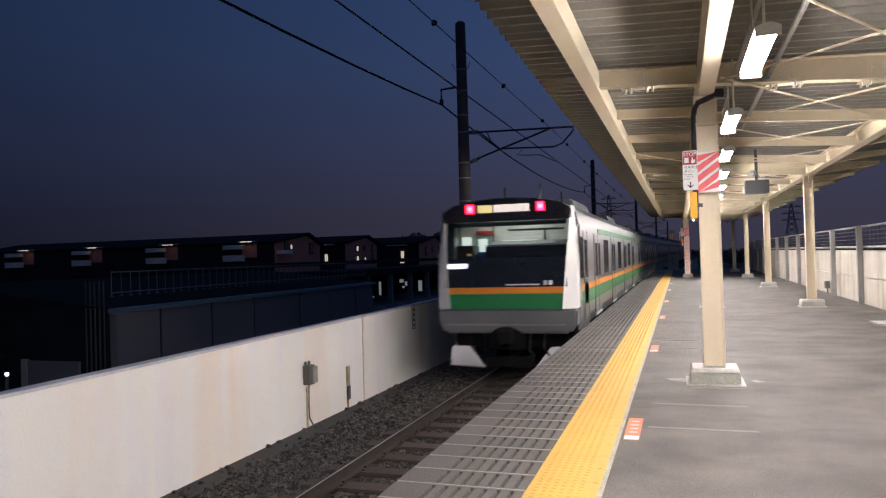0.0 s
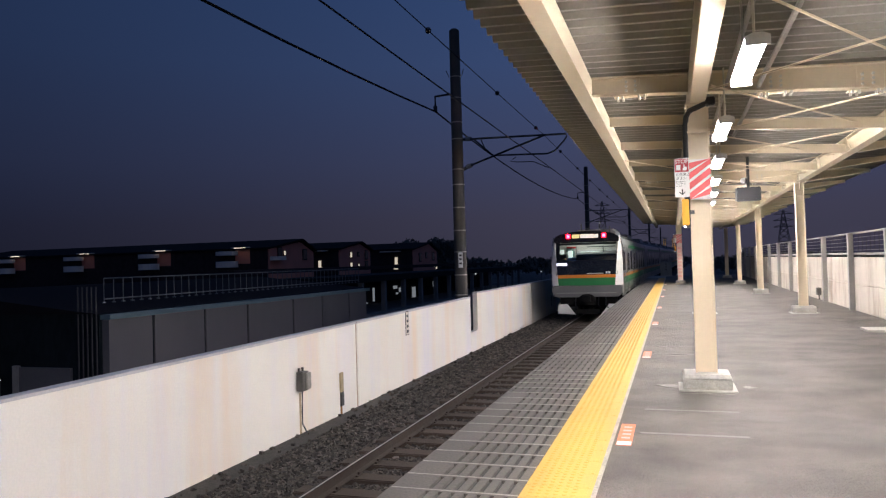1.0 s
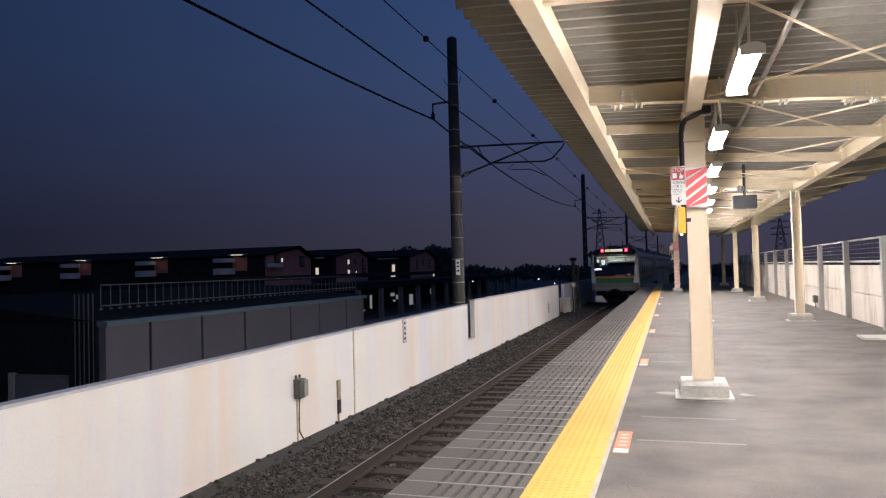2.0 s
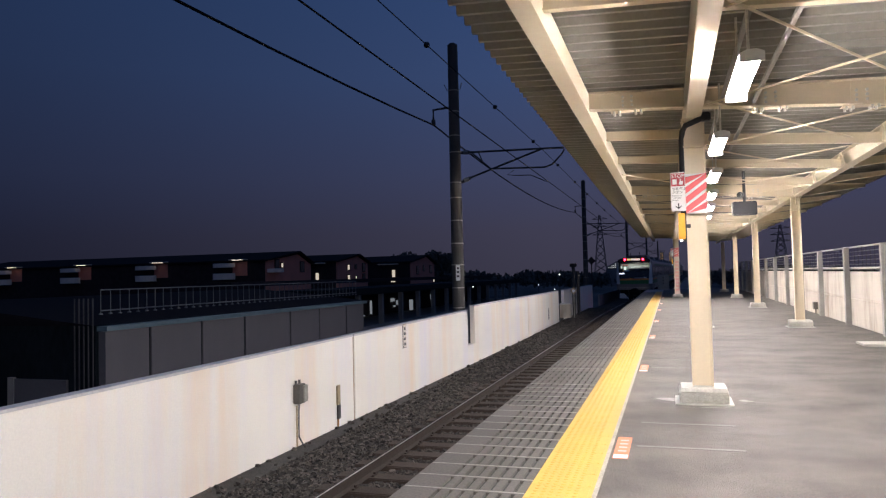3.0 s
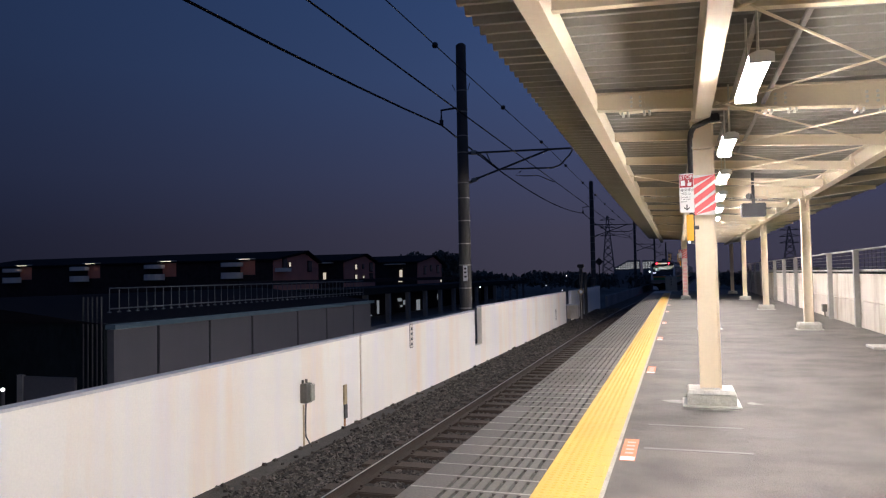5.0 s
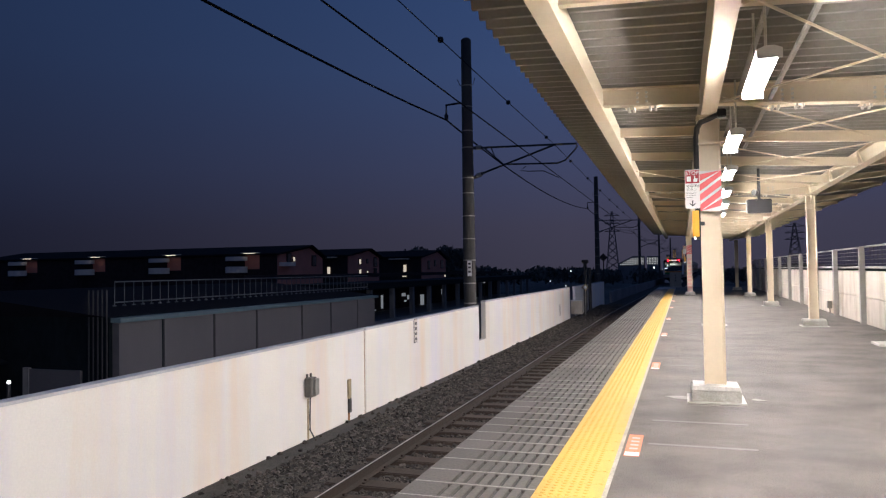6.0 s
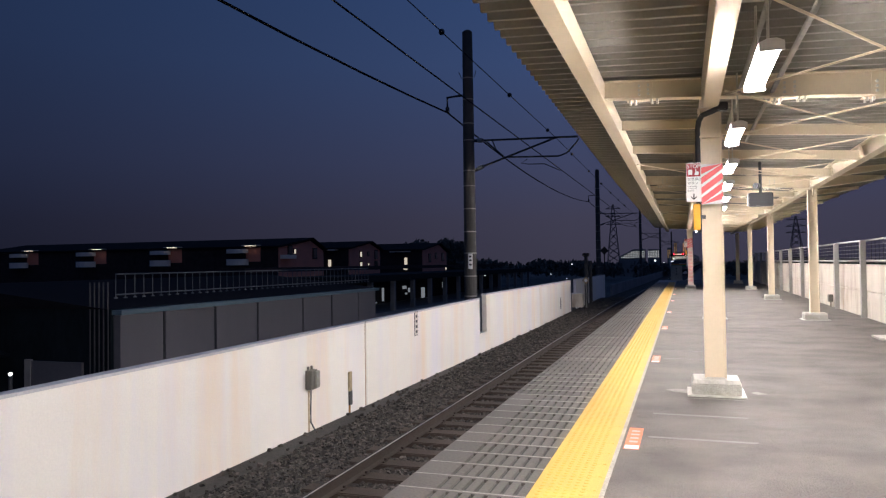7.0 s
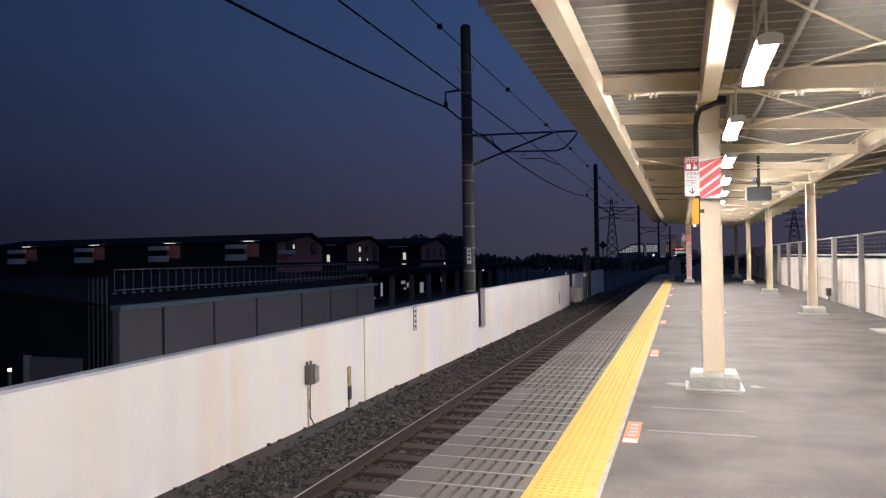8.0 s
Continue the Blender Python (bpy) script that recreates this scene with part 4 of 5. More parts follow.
ws = [-10.77 + 3.36 * k for k in range(20)]
for i, (a, b) in enumerate(zip(ws, ws[1:])):
    xa, xb = wall_x(a), wall_x(b)
    w = thing("parapet_%d" % (i + 1), "stained concrete parapet with a lattice fence on top", "parapet", kind="structure")
    for z0, z1 in ((0, .63), (.642, 1.28)):
        part("panel", Shape().poly([(xa, a, z0), (xa + .12, a, z0), (xb + .12, b, z0), (xb, b, z0), (xa, a, z1), (xa + .12, a, z1), (xb + .12, b, z1), (xb, b, z1)],
                                   [(3, 2, 1, 0), (4, 5, 6, 7), (0, 1, 5, 4), (1, 2, 6, 5), (2, 3, 7, 6), (3, 0, 4, 7)]), "wall_grey", w, bevel=.006)
    part("post", B(xa - .12, xa - .002, a - .065, a + .065, 0, 1.86), "post_grey", w, "grey steel post", bevel=.006)
    part("lower_rail", Shape().rod((xa + .05, a, 1.36), (xb + .05, b, 1.36), .03), "post_grey", w)
    part("top_rail", Shape().rod((xa + .05, a, 1.86), (xb + .05, b, 1.86), .022), "post_grey", w)
    lat = Shape()
    for k in range(1, 9):
        u = k / 9
        lat.rod((xa + (xb - xa) * u + .05, a + (b - a) * u, 1.38), (xa + (xb - xa) * u + .05, a + (b - a) * u, 1.84), .007, n=4)
    for z in (1.45, 1.55, 1.65, 1.75):
        lat.rod((xa + .05, a, z), (xb + .05, b, z), .006, n=4)
    part("lattice", lat, "black", w, "thin dark steel lattice")

# signs on the first column
def stripes(col, z0, z1, n, r=.108):
    band = part("stripe_band", B(-r, r, -.108, -.101, z0, z1), "sign_white", col, "red and white diagonal striped band")
    h = (z1 - z0) / n
    for k in range(-1, n):
        pts = [(-r, z0 + k * h), (r, z0 + k * h + .16), (r, z0 + k * h + .16 + h * .68), (-r, z0 + k * h + h * .68)]
        pts = [(x, min(max(z, z0), z1)) for x, z in pts]
        part("stripe", Shape().prism(pts, "y", -.112, -.108), "pink", band)


stripes(COLS[0], 2.02, 2.45, 4)
stripes(COLS[1], 2.1, 2.6, 4, .135)
for k in range(9):
    part("notice_bar", B(-.09, .09, -.108, -.101, .35 + .18 * k, .46 + .18 * k), "pale_red", COLS[1], "pale red unreadable notice")
part("notice", B(-.134, .134, -.1008, -.1002, .19, 2.095), "pale_pink", COLS[1])
cd = part("conduit", Shape().path([(-.132, -.04, 1.72), (-.132, -.05, 2.83), (-.12, -.09, 2.92), (-.085, -.14, 2.97), (0, -.145, 3.0), (.10, -.15, 3.04)], .03, 10), "black", COLS[0], "black cable conduit")
part("conduit_box", B(.07, .17, -.19, -.10, 3.0, 3.09), "black", cd, bevel=.01)
for z in (1.78, 2.5):
    part("conduit_clip", B(-.15, -.10, -.06, -.02, z - .015, z + .015), "dark_metal", cd)


def stop_sign(x, y, z, s=1.0):
    g = thing("emergency_sign", "white and red emergency stop button sign", "sign", pose(x, y, z), "emergency signs")
    part("panel", B(-.075, .075, -.02, .02, -.21, .21), "sign_white", g, bevel=.006)
    part("header", B(-.07, .07, -.023, -.0205, .06, .2), "red", g, "red header with a white hand and train symbol")
    txt = bpy.data.curves.new("stop_word", "FONT")
    txt.body, txt.size, txt.align_x, txt.extrude = "STOP", .055, "CENTER", .0008
    txt.materials.append(M["sign_white"])
    t = new("stop_word", txt)
    t.parent, t.matrix_basis = g, pose(0, -.0245, .152, 90, 0, 0)
    part("symbol", B(-.055, -.012, -.0255, -.0235, .08, .135), "sign_white", g)
    part("symbol", Shape().prism([(.012, .075), (.05, .075), (.055, .11), (.03, .115), (.03, .138), (.02, .138), (.02, .105), (.012, .1)], "y", -.0255, -.0235), "sign_white", g)
    for body, size, z0 in (("\u975e\u5e38\u505c\u6b62", .036, .018), ("\u30dc\u30bf\u30f3", .036, -.022), ("Emergency", .022, -.05), ("Train Stop", .022, -.074), ("Button", .022, -.098)):
        words = bpy.data.curves.new("sign_words", "FONT")
        words.body, words.size, words.extrude = body, size, .0008
        words.materials.append(M["ink"])
        w = new("sign_words", words)
        w.parent, w.matrix_basis = g, pose(-.062, -.0225, z0, 90, 0, 0)
    part("arrow", Shape().prism([(-.006, -.125), (-.006, -.17), (-.03, -.15), (-.03, -.163), (0, -.19), (.03, -.163), (.03, -.15), (.006, -.17), (.006, -.125)], "y", -.0235, -.0205), "ink", g)
    part("bracket", B(.075, .13, -.01, .01, -.16, -.14), "dark_metal", g)
    part("bracket", B(.075, .13, -.01, .01, .14, .16), "dark_metal", g)
    return g


stop_sign(.118, 8.12, 2.265)
stop_sign(.12, 39.2, 2.35)
for x, y, z in ((.145, 8.14, 1.89), (.13, 39.25, 1.85)):
    eb = thing("emergency_button_box", "yellow emergency button box beside the column", "button box", pose(x, y, z), "emergency buttons")
    part("case", B(-.035, .035, -.05, .05, -.14, .14), "box_yellow", eb, bevel=.006)
    part("button_lamp", Shape().ball((-.01, -.02, -.155), .012), "far_light", eb, "small glowing white lamp")
    part("bracket", B(.035, .09, -.02, .02, -.02, .02), "dark_metal", eb)

# hanging monitor and camera
mon = thing("hanging_monitor", "dark monitor box with a camera hung under the canopy", "monitor", pose(1.51, 15.8, 2.65))
part("screen_case", B(-.23, .23, -.09, .09, -.14, .14), "black", mon, bevel=.015)
part("side_light", B(-.245, -.231, -.08, .08, -.13, .13), "post_grey", mon)
part("hanger", Shape().rod((0, 0, .14), (0, 0, roof_z(1.51) - 2.65), .03), "dark_metal", mon)
cm = part("camera_body", Shape().rod((-.1, -.16, .27), (-.02, .1, .29), .06, n=12), "dark_metal", mon)
part("camera_lens", Shape().rod((-.105, -.165, .27), (-.115, -.19, .27), .045, n=12), "black", cm)

# cable duct above the lamps
thing_mesh("cable_duct", B(.93, .97, ROOF_Y0, 12, 3.24, 3.28), "post_grey", "grey cable duct under the canopy", "duct", bevel=.006)
thing_mesh("cable_duct", B(.60, .64, ROOF_Y0, 12, 3.28, 3.32), "post_grey", "grey cable duct under the canopy", "duct", bevel=.006)

cb = thing("platform_cabinet", "grey steel cabinet at the end of the platform", "cabinet", pose(-.5, 54.3, 0))
part("body", B(-.4, .4, -.2, .2, .08, 1.1), "cover", cb, bevel=.02)
part("plinth", B(-.42, .42, -.22, .22, 0, .08), "concrete", cb)
for z in (.45, .65, .85):
    part("plate", B(-.05, .05, -.21, -.2, z, z + .08), "ink", cb)
ob = thing("outlet_box", "small grey outlet box on the parapet", "box", pose(4.15, 23.76, 0))
part("case", B(-.1, .02, -.10, .10, 0.15, 0.37), "box_grey", ob, bevel=.01)
part("pipe", Shape().rod((-.03, 0, .0), (-.03, 0, 0.16), .02), "box_grey", ob)

# painted lines and labels on the floor
for y in (5.95, 10.84, 15.95, 20.9, 26.8, 32.0, 38.4):
    lb = thing("door_label", "orange boarding-position label stuck on the floor", "floor label", pose(-.405, y, 0), "boarding labels")
    part("sheet", B(-.058, .058, -.36, .36, .001, .003), "label_orange", lb)
    part("white_field", B(-.053, .053, -.35, -.24, .003, .0042), "sign_white", lb)
    for k in range(4):
        part("word_bar", B(-.03, .035, -.15 + .12 * k, -.10 + .12 * k, .003, .0042), "pale_red", lb)
    for dy in (.07, 1.0):
        thing_mesh("queue_line", B(-.30, .52, y + dy - .026, y + dy + .026, .001, .003), "faded_line", "faded pale queue line painted on the floor", "line", "queue lines", kind="structure")


# ---- the yards and houses beyond the wall ----
def shed():
    s = thing("warehouse", "long low warehouse with grey panels and a dark roof", "warehouse")
    x = -16.0
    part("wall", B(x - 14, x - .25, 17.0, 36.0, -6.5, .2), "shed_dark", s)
    ys = [17.07, 19.04, 21.7, 24.39, 27.92, 30.65, 33.59, 35.8]
    for a, b in zip(ys, ys[1:]):
        part("panel", B(x - .25, x, a + .06, b - .06, -6.5, .0), "shed", s)
        part("mullion", B(x - .25, x - .05, b - .06, b + .06, -6.5, .0), "shed_dark", s)
    part("eave_strip", B(x - .3, x + .12, 17.06, 36.0, .02, .16), "shed_trim", s, "teal-grey eaves strip")
    part("roof", Shape().prism([(x - .25, .2), (x - 7, .95), (x - 14, .2)], "y", 16.9, 36.1), "house_roof", s)
    part("door", B(-19.25, -17.25, 16.9, 16.99, -6.5, -1.42), "shed", s, "grey roller shutter")
    part("door_jamb", B(-19.5, -19.27, 16.88, 16.99, -6.5, -1.38), "post_grey", s, "pale door jamb")
    for k in range(5):
        part("downpipe", Shape().rod((-16.95 + .17 * k, 16.93, -6.5), (-16.95 + .17 * k, 16.93, 1.0), .022, n=6), "dark_metal", s)
    r = thing("roof_railing", "thin grey railing along the warehouse roof", "railing")
    xr = -17.6
    for z in (1.23, .56):
        part("rail", Shape().rod((xr, 18.65, z), (xr, 38.3, z), .022), "rail_paint", r)
    for k in range(47):
        y = 18.65 + k * .427
        part("post", Shape().rod((xr, y, .45), (xr, y, 1.23), .014, n=6).box(xr - .03, xr + .03, y - .06, y + .06, .43, .47), "rail_paint", r)
    a = thing("dark_annex", "dark corrugated annex with a rusty lower band", "annex")
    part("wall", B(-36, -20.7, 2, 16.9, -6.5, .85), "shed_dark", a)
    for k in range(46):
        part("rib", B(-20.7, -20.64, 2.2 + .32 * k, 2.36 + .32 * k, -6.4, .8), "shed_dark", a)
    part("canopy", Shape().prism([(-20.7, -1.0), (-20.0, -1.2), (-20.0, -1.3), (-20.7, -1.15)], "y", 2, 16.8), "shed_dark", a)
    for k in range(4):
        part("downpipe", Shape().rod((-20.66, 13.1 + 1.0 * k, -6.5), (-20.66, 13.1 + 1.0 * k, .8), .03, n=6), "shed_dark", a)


shed()


# ---- houses, trees and lights in the distance ----
def house(xg, ys, zs, length, label):
    """A long house square to the railway; its gable end at xg. ys, zs: the near eave, the ridge and the far eave."""
    h = thing("apartment_house", label, "house", group="houses beyond the yard")
    # long wall in near-black house_shade: its shade is put into the colour
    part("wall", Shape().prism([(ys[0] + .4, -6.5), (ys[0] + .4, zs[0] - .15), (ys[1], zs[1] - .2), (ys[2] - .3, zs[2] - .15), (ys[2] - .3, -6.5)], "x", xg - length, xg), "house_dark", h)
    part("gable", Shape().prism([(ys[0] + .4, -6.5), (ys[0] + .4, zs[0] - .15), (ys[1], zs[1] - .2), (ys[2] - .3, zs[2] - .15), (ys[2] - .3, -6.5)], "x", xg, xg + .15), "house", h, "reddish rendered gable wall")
    part("roof", Shape().prism([(ys[0], zs[0] - .1), (ys[1], zs[1]), (ys[2], zs[2] - .1), (ys[2], zs[2] + .08), (ys[1], zs[1] + .2), (ys[0], zs[0] + .08)], "x", xg - length - .5, xg + .6), "house_roof", h)
    return h


def house_window(h, x, y, z, w, hh, lit):
    f = part("window", B(x, x + .1, y - w / 2 - .1, y + w / 2 + .1, z - hh / 2 - .1, z + hh / 2 + .1), "house_dark", h)
    part("pane", B(x + .1, x + .13, y - w / 2, y + w / 2, z - hh / 2, z + hh / 2), lit or "dark_glass", f)


def house_balcony(h, x, y):
    """A rounded balcony before a lit alcove, under a thin canopy."""
    n = 12
    out = [(x + 1.45 * math.cos(math.pi * (1 + k / n)), y + 1.1 * math.sin(math.pi * (1 + k / n))) for k in range(n + 1)]
    b = part("balcony", Shape().prism(out, "z", 1.6, 2.32), "balcony", h, "rounded cream balcony")
    part("upper_band", Shape().prism(out, "z", 3.02, 3.5), "balcony", b)
    part("alcove_wall", B(x + .9, x + 2.9, y + .28, y + .4, 2.0, 3.85), "house", b)
    part("alcove_ceiling", B(x + .8, x + 3.0, y - .5, y + .3, 3.88, 3.95), "balcony", b)
    part("alcove_lamp", B(x + 1.2, x + 2.7, y - .46, y - .38, 3.83, 3.87), "porch_lamp", b, "warm strip lamp over the alcove")


GABLE = -45.0
h1 = house(GABLE, (72.5, 80.3, 84.0), (3.75, 4.8, 3.5), 47, "long dark terrace house with lit balconies and reddish gable")
for y, z, w, hh, lit in ((76.3, 3.18, .35, .5, "window_lit"), (81.3, 3.0, .9, 1.2, None), (75.2, 3.2, .8, 1.2, None)):
    house_window(h1, GABLE + .15, y, z, w, hh, lit)
for x in (-84.6, -73.2, -61.5, -50.3):
    house_balcony(h1, x, 72.6)
part("balcony", Shape().prism([(GABLE + .15 + 1.3 * math.sin(math.pi * k / 10), 74.3 - 1.2 * math.cos(math.pi * k / 10)) for k in range(11)], "z", 2.3, 2.75), "balcony", h1, "rounded cream balcony")
h2 = house(GABLE, (91.0, 98.4, 102.4), (3.85, 4.85, 3.8), 30, "terrace house with lit windows in its reddish gable")
for y, z, w, hh, lit in ((95.0, 3.0, .55, .7, "window_lit"), (95.0, 1.5, .6, .7, "window_lit"), (97.6, 1.5, .3, .3, "window_lit"), (100.5, 3.0, .9, 1.2, None), (100.5, 1.4, .9, 1.2, None), (97.6, 3.1, .5, .5, None)):
    house_window(h2, GABLE + .15, y, z, w, hh, lit)
part("lit_stair", B(-48.15, -47.75, 91.25, 91.38, 1.2, 2.25), "window_lit", h2)
part("stair_canopy", B(-50.0, -46.6, 90.4, 91.4, 3.55, 3.7), "balcony", h2)
h3 = house(GABLE, (121.0, 130.3, 135.3), (4.1, 5.35, 3.9), 26, "terrace house with a lit stairway beside dark trees")
for y, z, w, hh, lit in ((125.0, 2.6, 1.1, 1.4, None), (128.5, 3.0, .9, 1.0, None), (132.5, 2.8, 1.2, 1.4, None), (134.2, .7, .7, .8, "window_lit")):
    house_window(h3, GABLE + .15, y, z, w, hh, lit)
part("lit_stair", B(-48.4, -47.9, 121.2, 121.38, 1.4, 2.7), "window_lit", h3)
part("lit_stair", B(-48.6, -47.8, 121.1, 121.2, .5, .85), "window_lit", h3)
part("stair_canopy", B(-51.0, -47.2, 120.4, 121.4, 3.7, 3.85), "balcony", h3)
h4 = house(-95.0, (62.0, 70.0, 74.0), (3.6, 4.8, 3.3), 26, "reddish house at the end of the terrace")
house_window(h4, -94.85, 73.0, 2.6, .6, 1.3, "window_lit")


def pavilion():
    p = thing("station_shelter", "open dark steel shelter beyond the wall", "shelter")
    x0, x1, y0, y1 = -30.0, -24.0, 48.0, 118.0
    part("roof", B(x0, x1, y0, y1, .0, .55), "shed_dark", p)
    part("lower_wall", B(x0, x1, y0, y1, -6.5, -2.6), "viaduct", p)
    part("back_wall", B(x0 - .2, x0, y0, y1, -2.6, .0), "house_dark", p)
    for k in range(15):
        y = y0 + .5 + 4.8 * k
        part("post", B(x1 - .5, x1 - .1, y - .18, y + .18, -2.6, .0), "viaduct", p)
    part("far_roof", B(x0 - 8, x0 - 4, 50, 140, .9, 1.3), "house_dark", p)
    for y, z, w, hh in ((68.7, -1.68, .18, 1.4), (74.8, -1.15, .8, .35), (75.3, -1.87, .3, .2), (76.2, -1.5, .25, .5), (80.8, -2.0, .8, 1.3), (83.3, -2.37, .25, .2), (88.4, -1.27, .25, .7), (66.5, -2.45, .9, .12)):
        part("shelter_lamp", B(x0 + .02, x0 + .2, y - w * .5, y + w * .5, z - hh * .5, z + hh * .5), "window_cool", p, "glowing shelter lamp")


pavilion()


def lamp_post(x, y, z, r):
    l = thing("yard_lamp", "small distant white lamp on a thin post", "lamp", pose(x, y, z), "distant lamps")
    part("bulb", Shape().ball((0, 0, 0), r), "far_light", l, "glowing bulb")
    part("post", Shape().rod((0, 0, -6.5 - z), (0, 0, -r), .05, n=6), "dark_metal", l)


for x, y, z, r in ((-34.6, 120, 2.4, .08), (-29.6, 200, .95, .12), (-7.3, 200, 1.6, .2), (-5.0, 200, 1.1, .09), (-12.4, 80, -.4, .04), (-21.3, 120, -.5, .06),
                   (-17.0, 14.3, -1.35, .05), (-26, 95, -.2, .07)):
    lamp_post(x, y, z, r)


def leafy(bm_v, bm_f, rnd, c, size, n, leaf):
    for k in range(n):
        d = Vector((rnd.gauss(0, 1), rnd.gauss(0, 1), rnd.gauss(0, 1))).normalized() * (rnd.random() ** .4)
        p = Vector(c) + Vector((d.x * size[0], d.y * size[1], d.z * size[2]))
        e = Euler((rnd.uniform(0, 6), rnd.uniform(0, 6), rnd.uniform(0, 6))).to_matrix()
        k0 = len(bm_v)
        for q in ((-1, -.5, 0), (1, -.4, .2), (.9, .6, 0), (-.8, .5, .3)):
            bm_v.append(tuple(p + e @ (Vector(q) * leaf * rnd.uniform(.6, 1.3))))
        bm_f.append((k0, k0 + 1, k0 + 2, k0 + 3))


def tree(x, y, top, spread, seed):
    rnd = random.Random(seed)
    t = thing("tree", "dark broad-leaved tree at dusk behind the houses", "tree", pose(x, y, -6.5), "trees behind the houses")
    h = top + 6.5
    trunk = Shape().rod((0, 0, 0), (0, 0, h * .55), .35, .2, n=8)
    for k in range(5):
        w = k * 1.3
        trunk.rod((0, 0, h * (.35 + .04 * k)), (spread * .6 * math.cos(w), spread * .6 * math.sin(w), h * .75), .14, .05, n=6)
    part("trunk", trunk, "bark", t)
    v, f = [], []
    for k in range(9):
        w = k * 2.4
        c = (spread * .6 * math.cos(w) * rnd.random(), spread * .6 * math.sin(w) * rnd.random(), h * rnd.uniform(.55, .86))
        leafy(v, f, rnd, c, (spread * .5, spread * .5, h * .13), 220, .32)
    me = bpy.data.meshes.new("crown")
    me.from_pydata(v, [], f)
    me.materials.append(M["leaf"])
    new("crown", me).parent = t


for i, (x, y, top, sp) in enumerate(((-54, 146, 7.6, 5), (-50, 150, 7.9, 5), (-45.5, 147, 6.9, 4), (-58, 148, 6.4, 4.5))):
    tree(x, y, top, sp, i)

rnd_w = random.Random(8)
wv, wf = [], []
for k in range(240):
    x = -300 + 700 * rnd_w.random()
    y = 300 + rnd_w.uniform(-20, 60)
    top = .1 + 2.4 * (noise.noise((x * .02, 3.3, 0)) + .45) + rnd_w.uniform(-.5, .8)
    leafy(wv, wf, rnd_w, (x, y, top - 3.2), (7, 5, 3.2), 120, .9)
me_w = bpy.data.meshes.new("far_woods")
me_w.from_pydata(wv, [], wf)
me_w.materials.append(M["leaf"])
tagged(new("far_woods", me_w), "dark line of distant trees on the horizon", "woods", kind="stuff")


def pylon(x, y, top, w):
    p = thing("pylon", "steel lattice power pylon against the dusk sky", "pylon", pose(x, y, -6.5), "power pylons")
    h = top + 6.5
    lat = Shape()

    def half(z):
        return w * (1 - z / h) + .35
    zs = [h * k / 10 for k in range(11)]
    for a, b in zip(zs, zs[1:]):
        for sx, sy in ((1, 1), (1, -1), (-1, 1), (-1, -1)):
            lat.rod((sx * half(a), sy * half(a), a), (sx * half(b), sy * half(b), b), .16, n=4)
        for s in (1, -1):
            lat.rod((-half(a), s * half(a), a), (half(b), s * half(b), b), .12, n=4).rod((half(a), s * half(a), a), (-half(b), s * half(b), b), .12, n=4)
            lat.rod((s * half(a), -half(a), a), (s * half(b), half(b), b), .12, n=4)
    part("lattice", lat, "pylon", p)
    for z in (.72, .83, .94):
        part("crossarm", Shape().rod((-w * 1.1, 0, h * z), (w * 1.1, 0, h * z), .2, n=4).rod((-w * 1.1, 0, h * z), (0, 0, h * z + 1.6), .12, n=4).rod((w * 1.1, 0, h * z), (0, 0, h * z + 1.6), .12, n=4), "pylon", p)


pylon(-36.2, 400, 33.0, 3.6)
pylon(54.4, 400, 23.5, 4.2)


def far_block(x0, x1, y, z0, top0, top1, cols, mat, label):
    """A far building with columns of lit windows; its roof climbs from top0 to top1."""
    b = thing("apartment_block", label, "building", pose(0, y, 0), "distant blocks")
    wide = (x1 - x0) / cols
    for i in range(cols):
        x = x0 + wide * i
        top = top0 + (top1 - top0) * i / max(1, cols - 1)
        part("bay", B(x, x + wide, 0, 10, -6.5, top + .5), "viaduct", b)
        z = z0
        while z + .6 < top + .1:
            part("window", B(x + wide * .22, x + wide * .72, -.1, .0, z, z + .62), mat, b)
            z += .95


far_block(-33.4, -25.3, 400, 3.4, 3.9, 7.6, 9, "block_light", "distant stepped block with rows of white lights")
far_block(-25.3, -19.8, 400, 3.6, 7.6, 7.6, 7, "block_light", "distant apartment block with white lights")
far_block(-18.2, -12.4, 400, 3.6, 7.5, 7.4, 7, "block_light", "distant apartment block with white lights")
far_block(-8.8, -6.9, 430, 3.4, 8.6, 8.6, 2, "block_warm", "distant block with warm lights")
far_block(-5.2, -3.4, 430, 3.2, 11.6, 11.6, 2, "block_warm", "taller distant block with warm lights")
far_block(-.4, 1.6, 430, 3.2, 11.4, 11.4, 2, "block_warm", "taller distant block with warm lights")


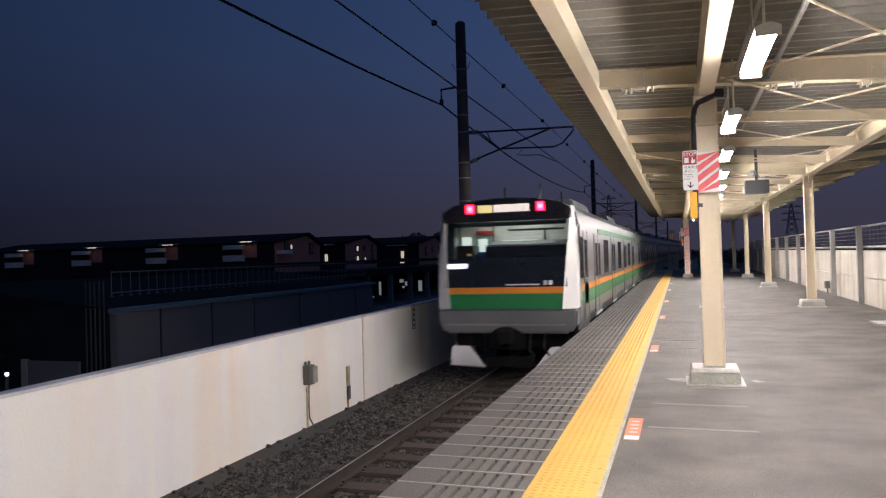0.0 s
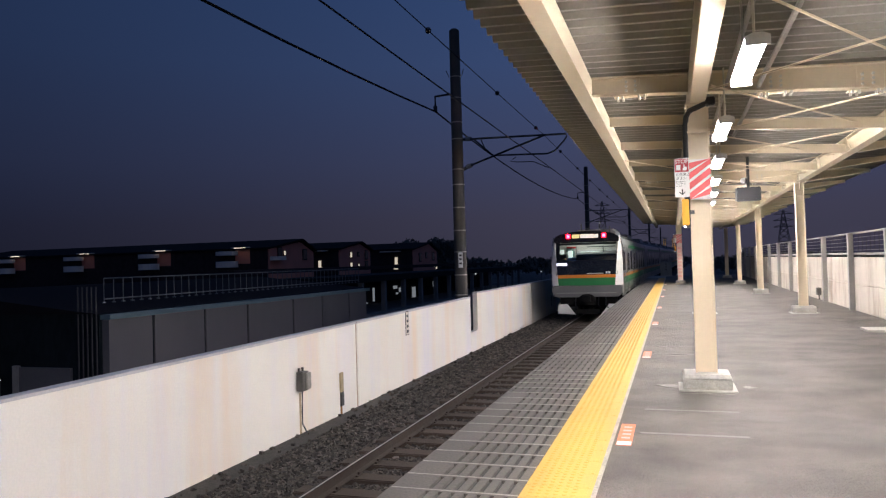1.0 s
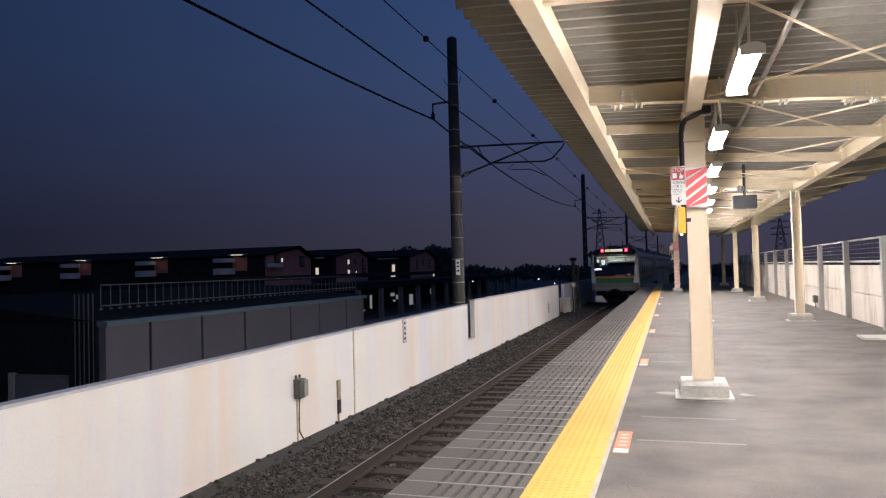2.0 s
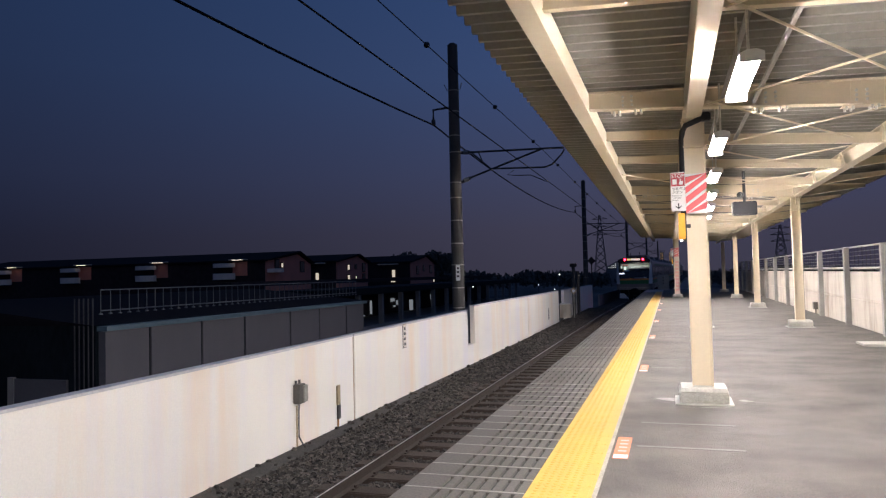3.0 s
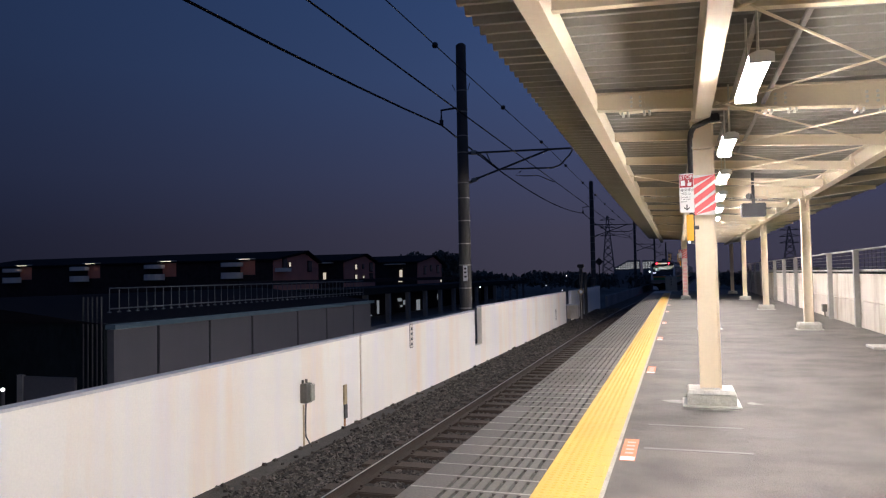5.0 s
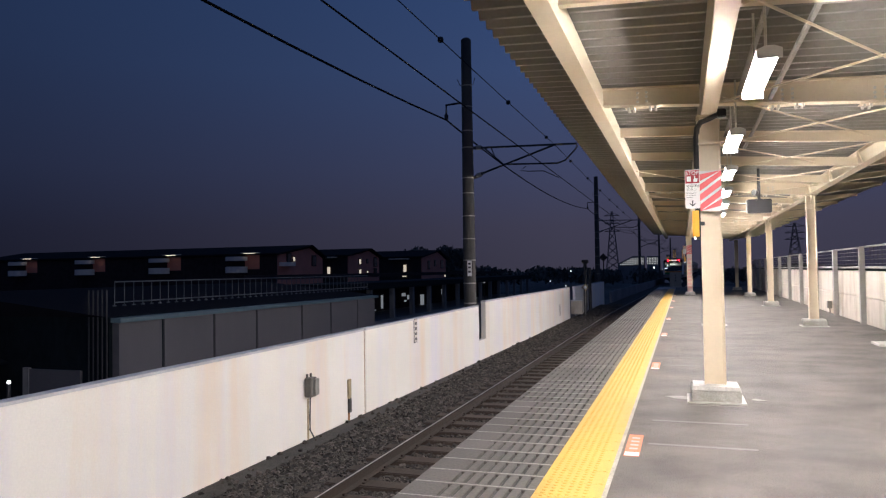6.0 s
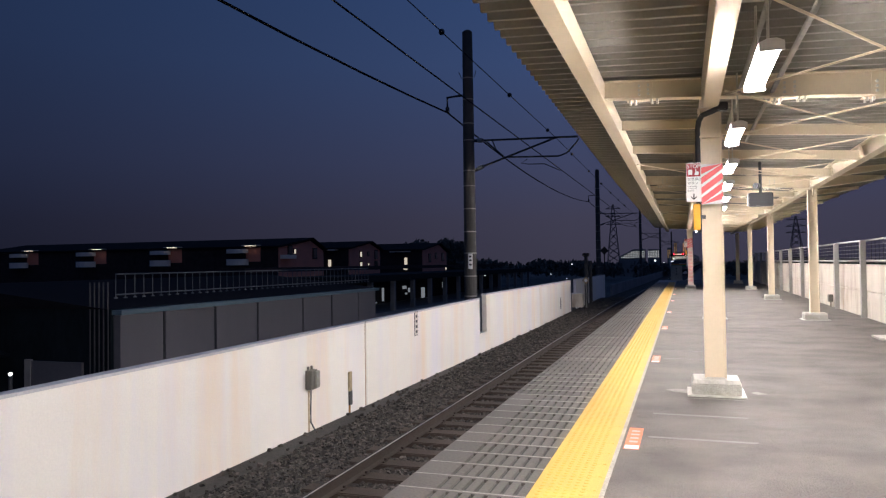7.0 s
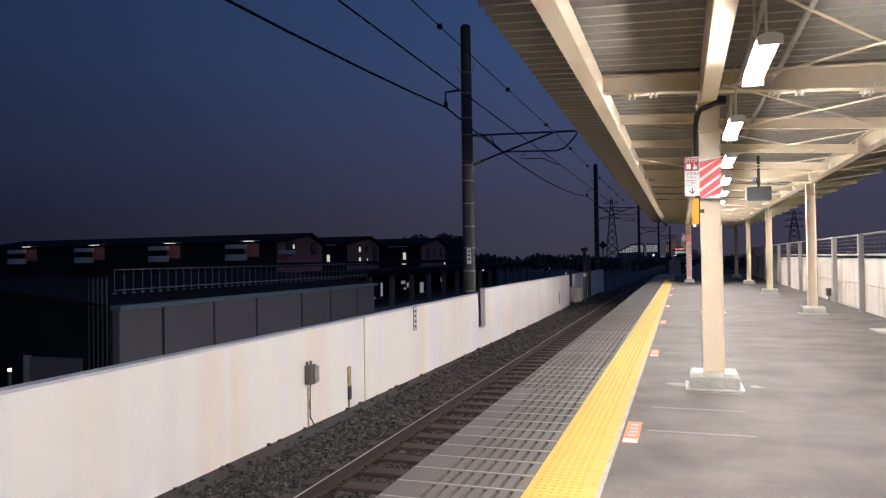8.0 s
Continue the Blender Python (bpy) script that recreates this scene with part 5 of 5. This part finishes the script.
# ---- small pieces of the floor and the track ----
def edge_boards():
    holder = thing("platform_edge", "slotted grey edge boards of the platform", "edge boards", kind="structure")
    w = YEL0 - .004 - EDGE

    def board(margin, slots):
        sh = Shape().box(0, margin, .005, .299, -.02, 0)
        step = (w - margin) / slots
        for k in range(slots):
            a = margin + k * step
            sh.box(a + (.028 if slots < 9 else .022), a + step, .028, .276, -.02, 0)
        sh.box(margin, w, .005, .028, -.02, 0).box(margin, w, .276, .299, -.02, 0)
        return sh.mesh("edge_board", "edge")

    near_board, far_board = board(.24, 7), board(.03, 10)
    bar = Shape().box(0, w, -.009, .009, -.02, .002).mesh("joint_bar", "joint")
    k = 0
    y = 3.06
    while y < 50:
        ob = new("edge_board", near_board if y < 7.4 else far_board)
        ob.parent, ob.matrix_basis = holder, pose(EDGE, y, 0)
        if y < 9 or round(y / .304) % 5 == 0:
            j = new("joint_bar", bar)
            j.parent, j.matrix_basis = holder, pose(EDGE, y, 0)
        y += .304
    thing_mesh("platform_edge_near", B(EDGE, YEL0 - .004, -14, 3.05, -.022, 0), "edge", "grey edge boards of the platform", "edge boards", kind="structure")
    thing_mesh("edge_nosing", B(EDGE - .012, EDGE, -14, 50.2, -.12, -.002), "edge", "grey nosing of the platform edge", "nosing", kind="structure")


def tactile():
    holder = thing("tactile_strip", "yellow tactile paving strip along the platform", "tactile paving", kind="structure")
    w = YEL1 - YEL0
    sh = Shape().box(.001, w, .0015, .2985, -.022, .003)
    for i in range(6):
        for j in range(5):
            x, y = .055 + i * .052, .03 + j * .06
            r0, r1 = .017, .011
            n = 6
            pts = [(x + r0 * math.cos(2 * math.pi * q / n), y + r0 * math.sin(2 * math.pi * q / n), .003) for q in range(n)]
            pts += [(x + r1 * math.cos(2 * math.pi * q / n), y + r1 * math.sin(2 * math.pi * q / n), .0075) for q in range(n)]
            sh.poly(pts, [(q, (q + 1) % n, n + (q + 1) % n, n + q) for q in range(n)] + [tuple(range(n, 2 * n))])
    sh.box(w - .045, w - .025, .006, .294, .003, .0075)
    me = sh.mesh("tactile_tile", "yellow")
    y = 3.0
    while y < 50:
        ob = new("tactile_tile", me)
        ob.parent, ob.matrix_basis = holder, pose(YEL0, y, 0)
        y += .3
    thing_mesh("tactile_strip_near", B(YEL0, YEL1, -14, 3.0, -.022, .003), "yellow", "yellow tactile paving strip behind", "tactile paving", kind="structure")


sleepers()
edge_boards()
tactile()

# spilt mortar round the first pedestal
for x0, y0, pts in ((-.22, 8.28, [(0, 0), (.12, .06), (.26, .05), (.25, -.16), (.10, -.12)]), (.66, 8.28, [(0, 0), (.05, .08), (.16, -.06), (.05, -.10)]),
                    (.0, 7.80, [(0, 0), (.55, .02), (.55, .05), (.1, .04)])):
    thing_mesh("mortar_patch", Shape().prism([(x0 + a, y0 + b) for a, b in pts], "z", .001, .004), "spilt", "spilt white mortar patch on the floor", "patch", "mortar patches", kind="structure")

thing_mesh("floor_plinth", B(3.2, 3.95, 14.15, 14.75, 0, .04), "mortar", "low pale mortar plinth on the platform floor", "plinth", bevel=.008)


def motions():
    for car, offset in CARS:
        rows = []
        for k in range(17):
            t = k * 0.5
            x, y, turn = line(face_at(t) + offset)
            rows.append((t, pose(x, y, RAIL + climb(face_at(t) + offset), 0, 0, -math.degrees(turn))))
        walk(car, rows)


motions()
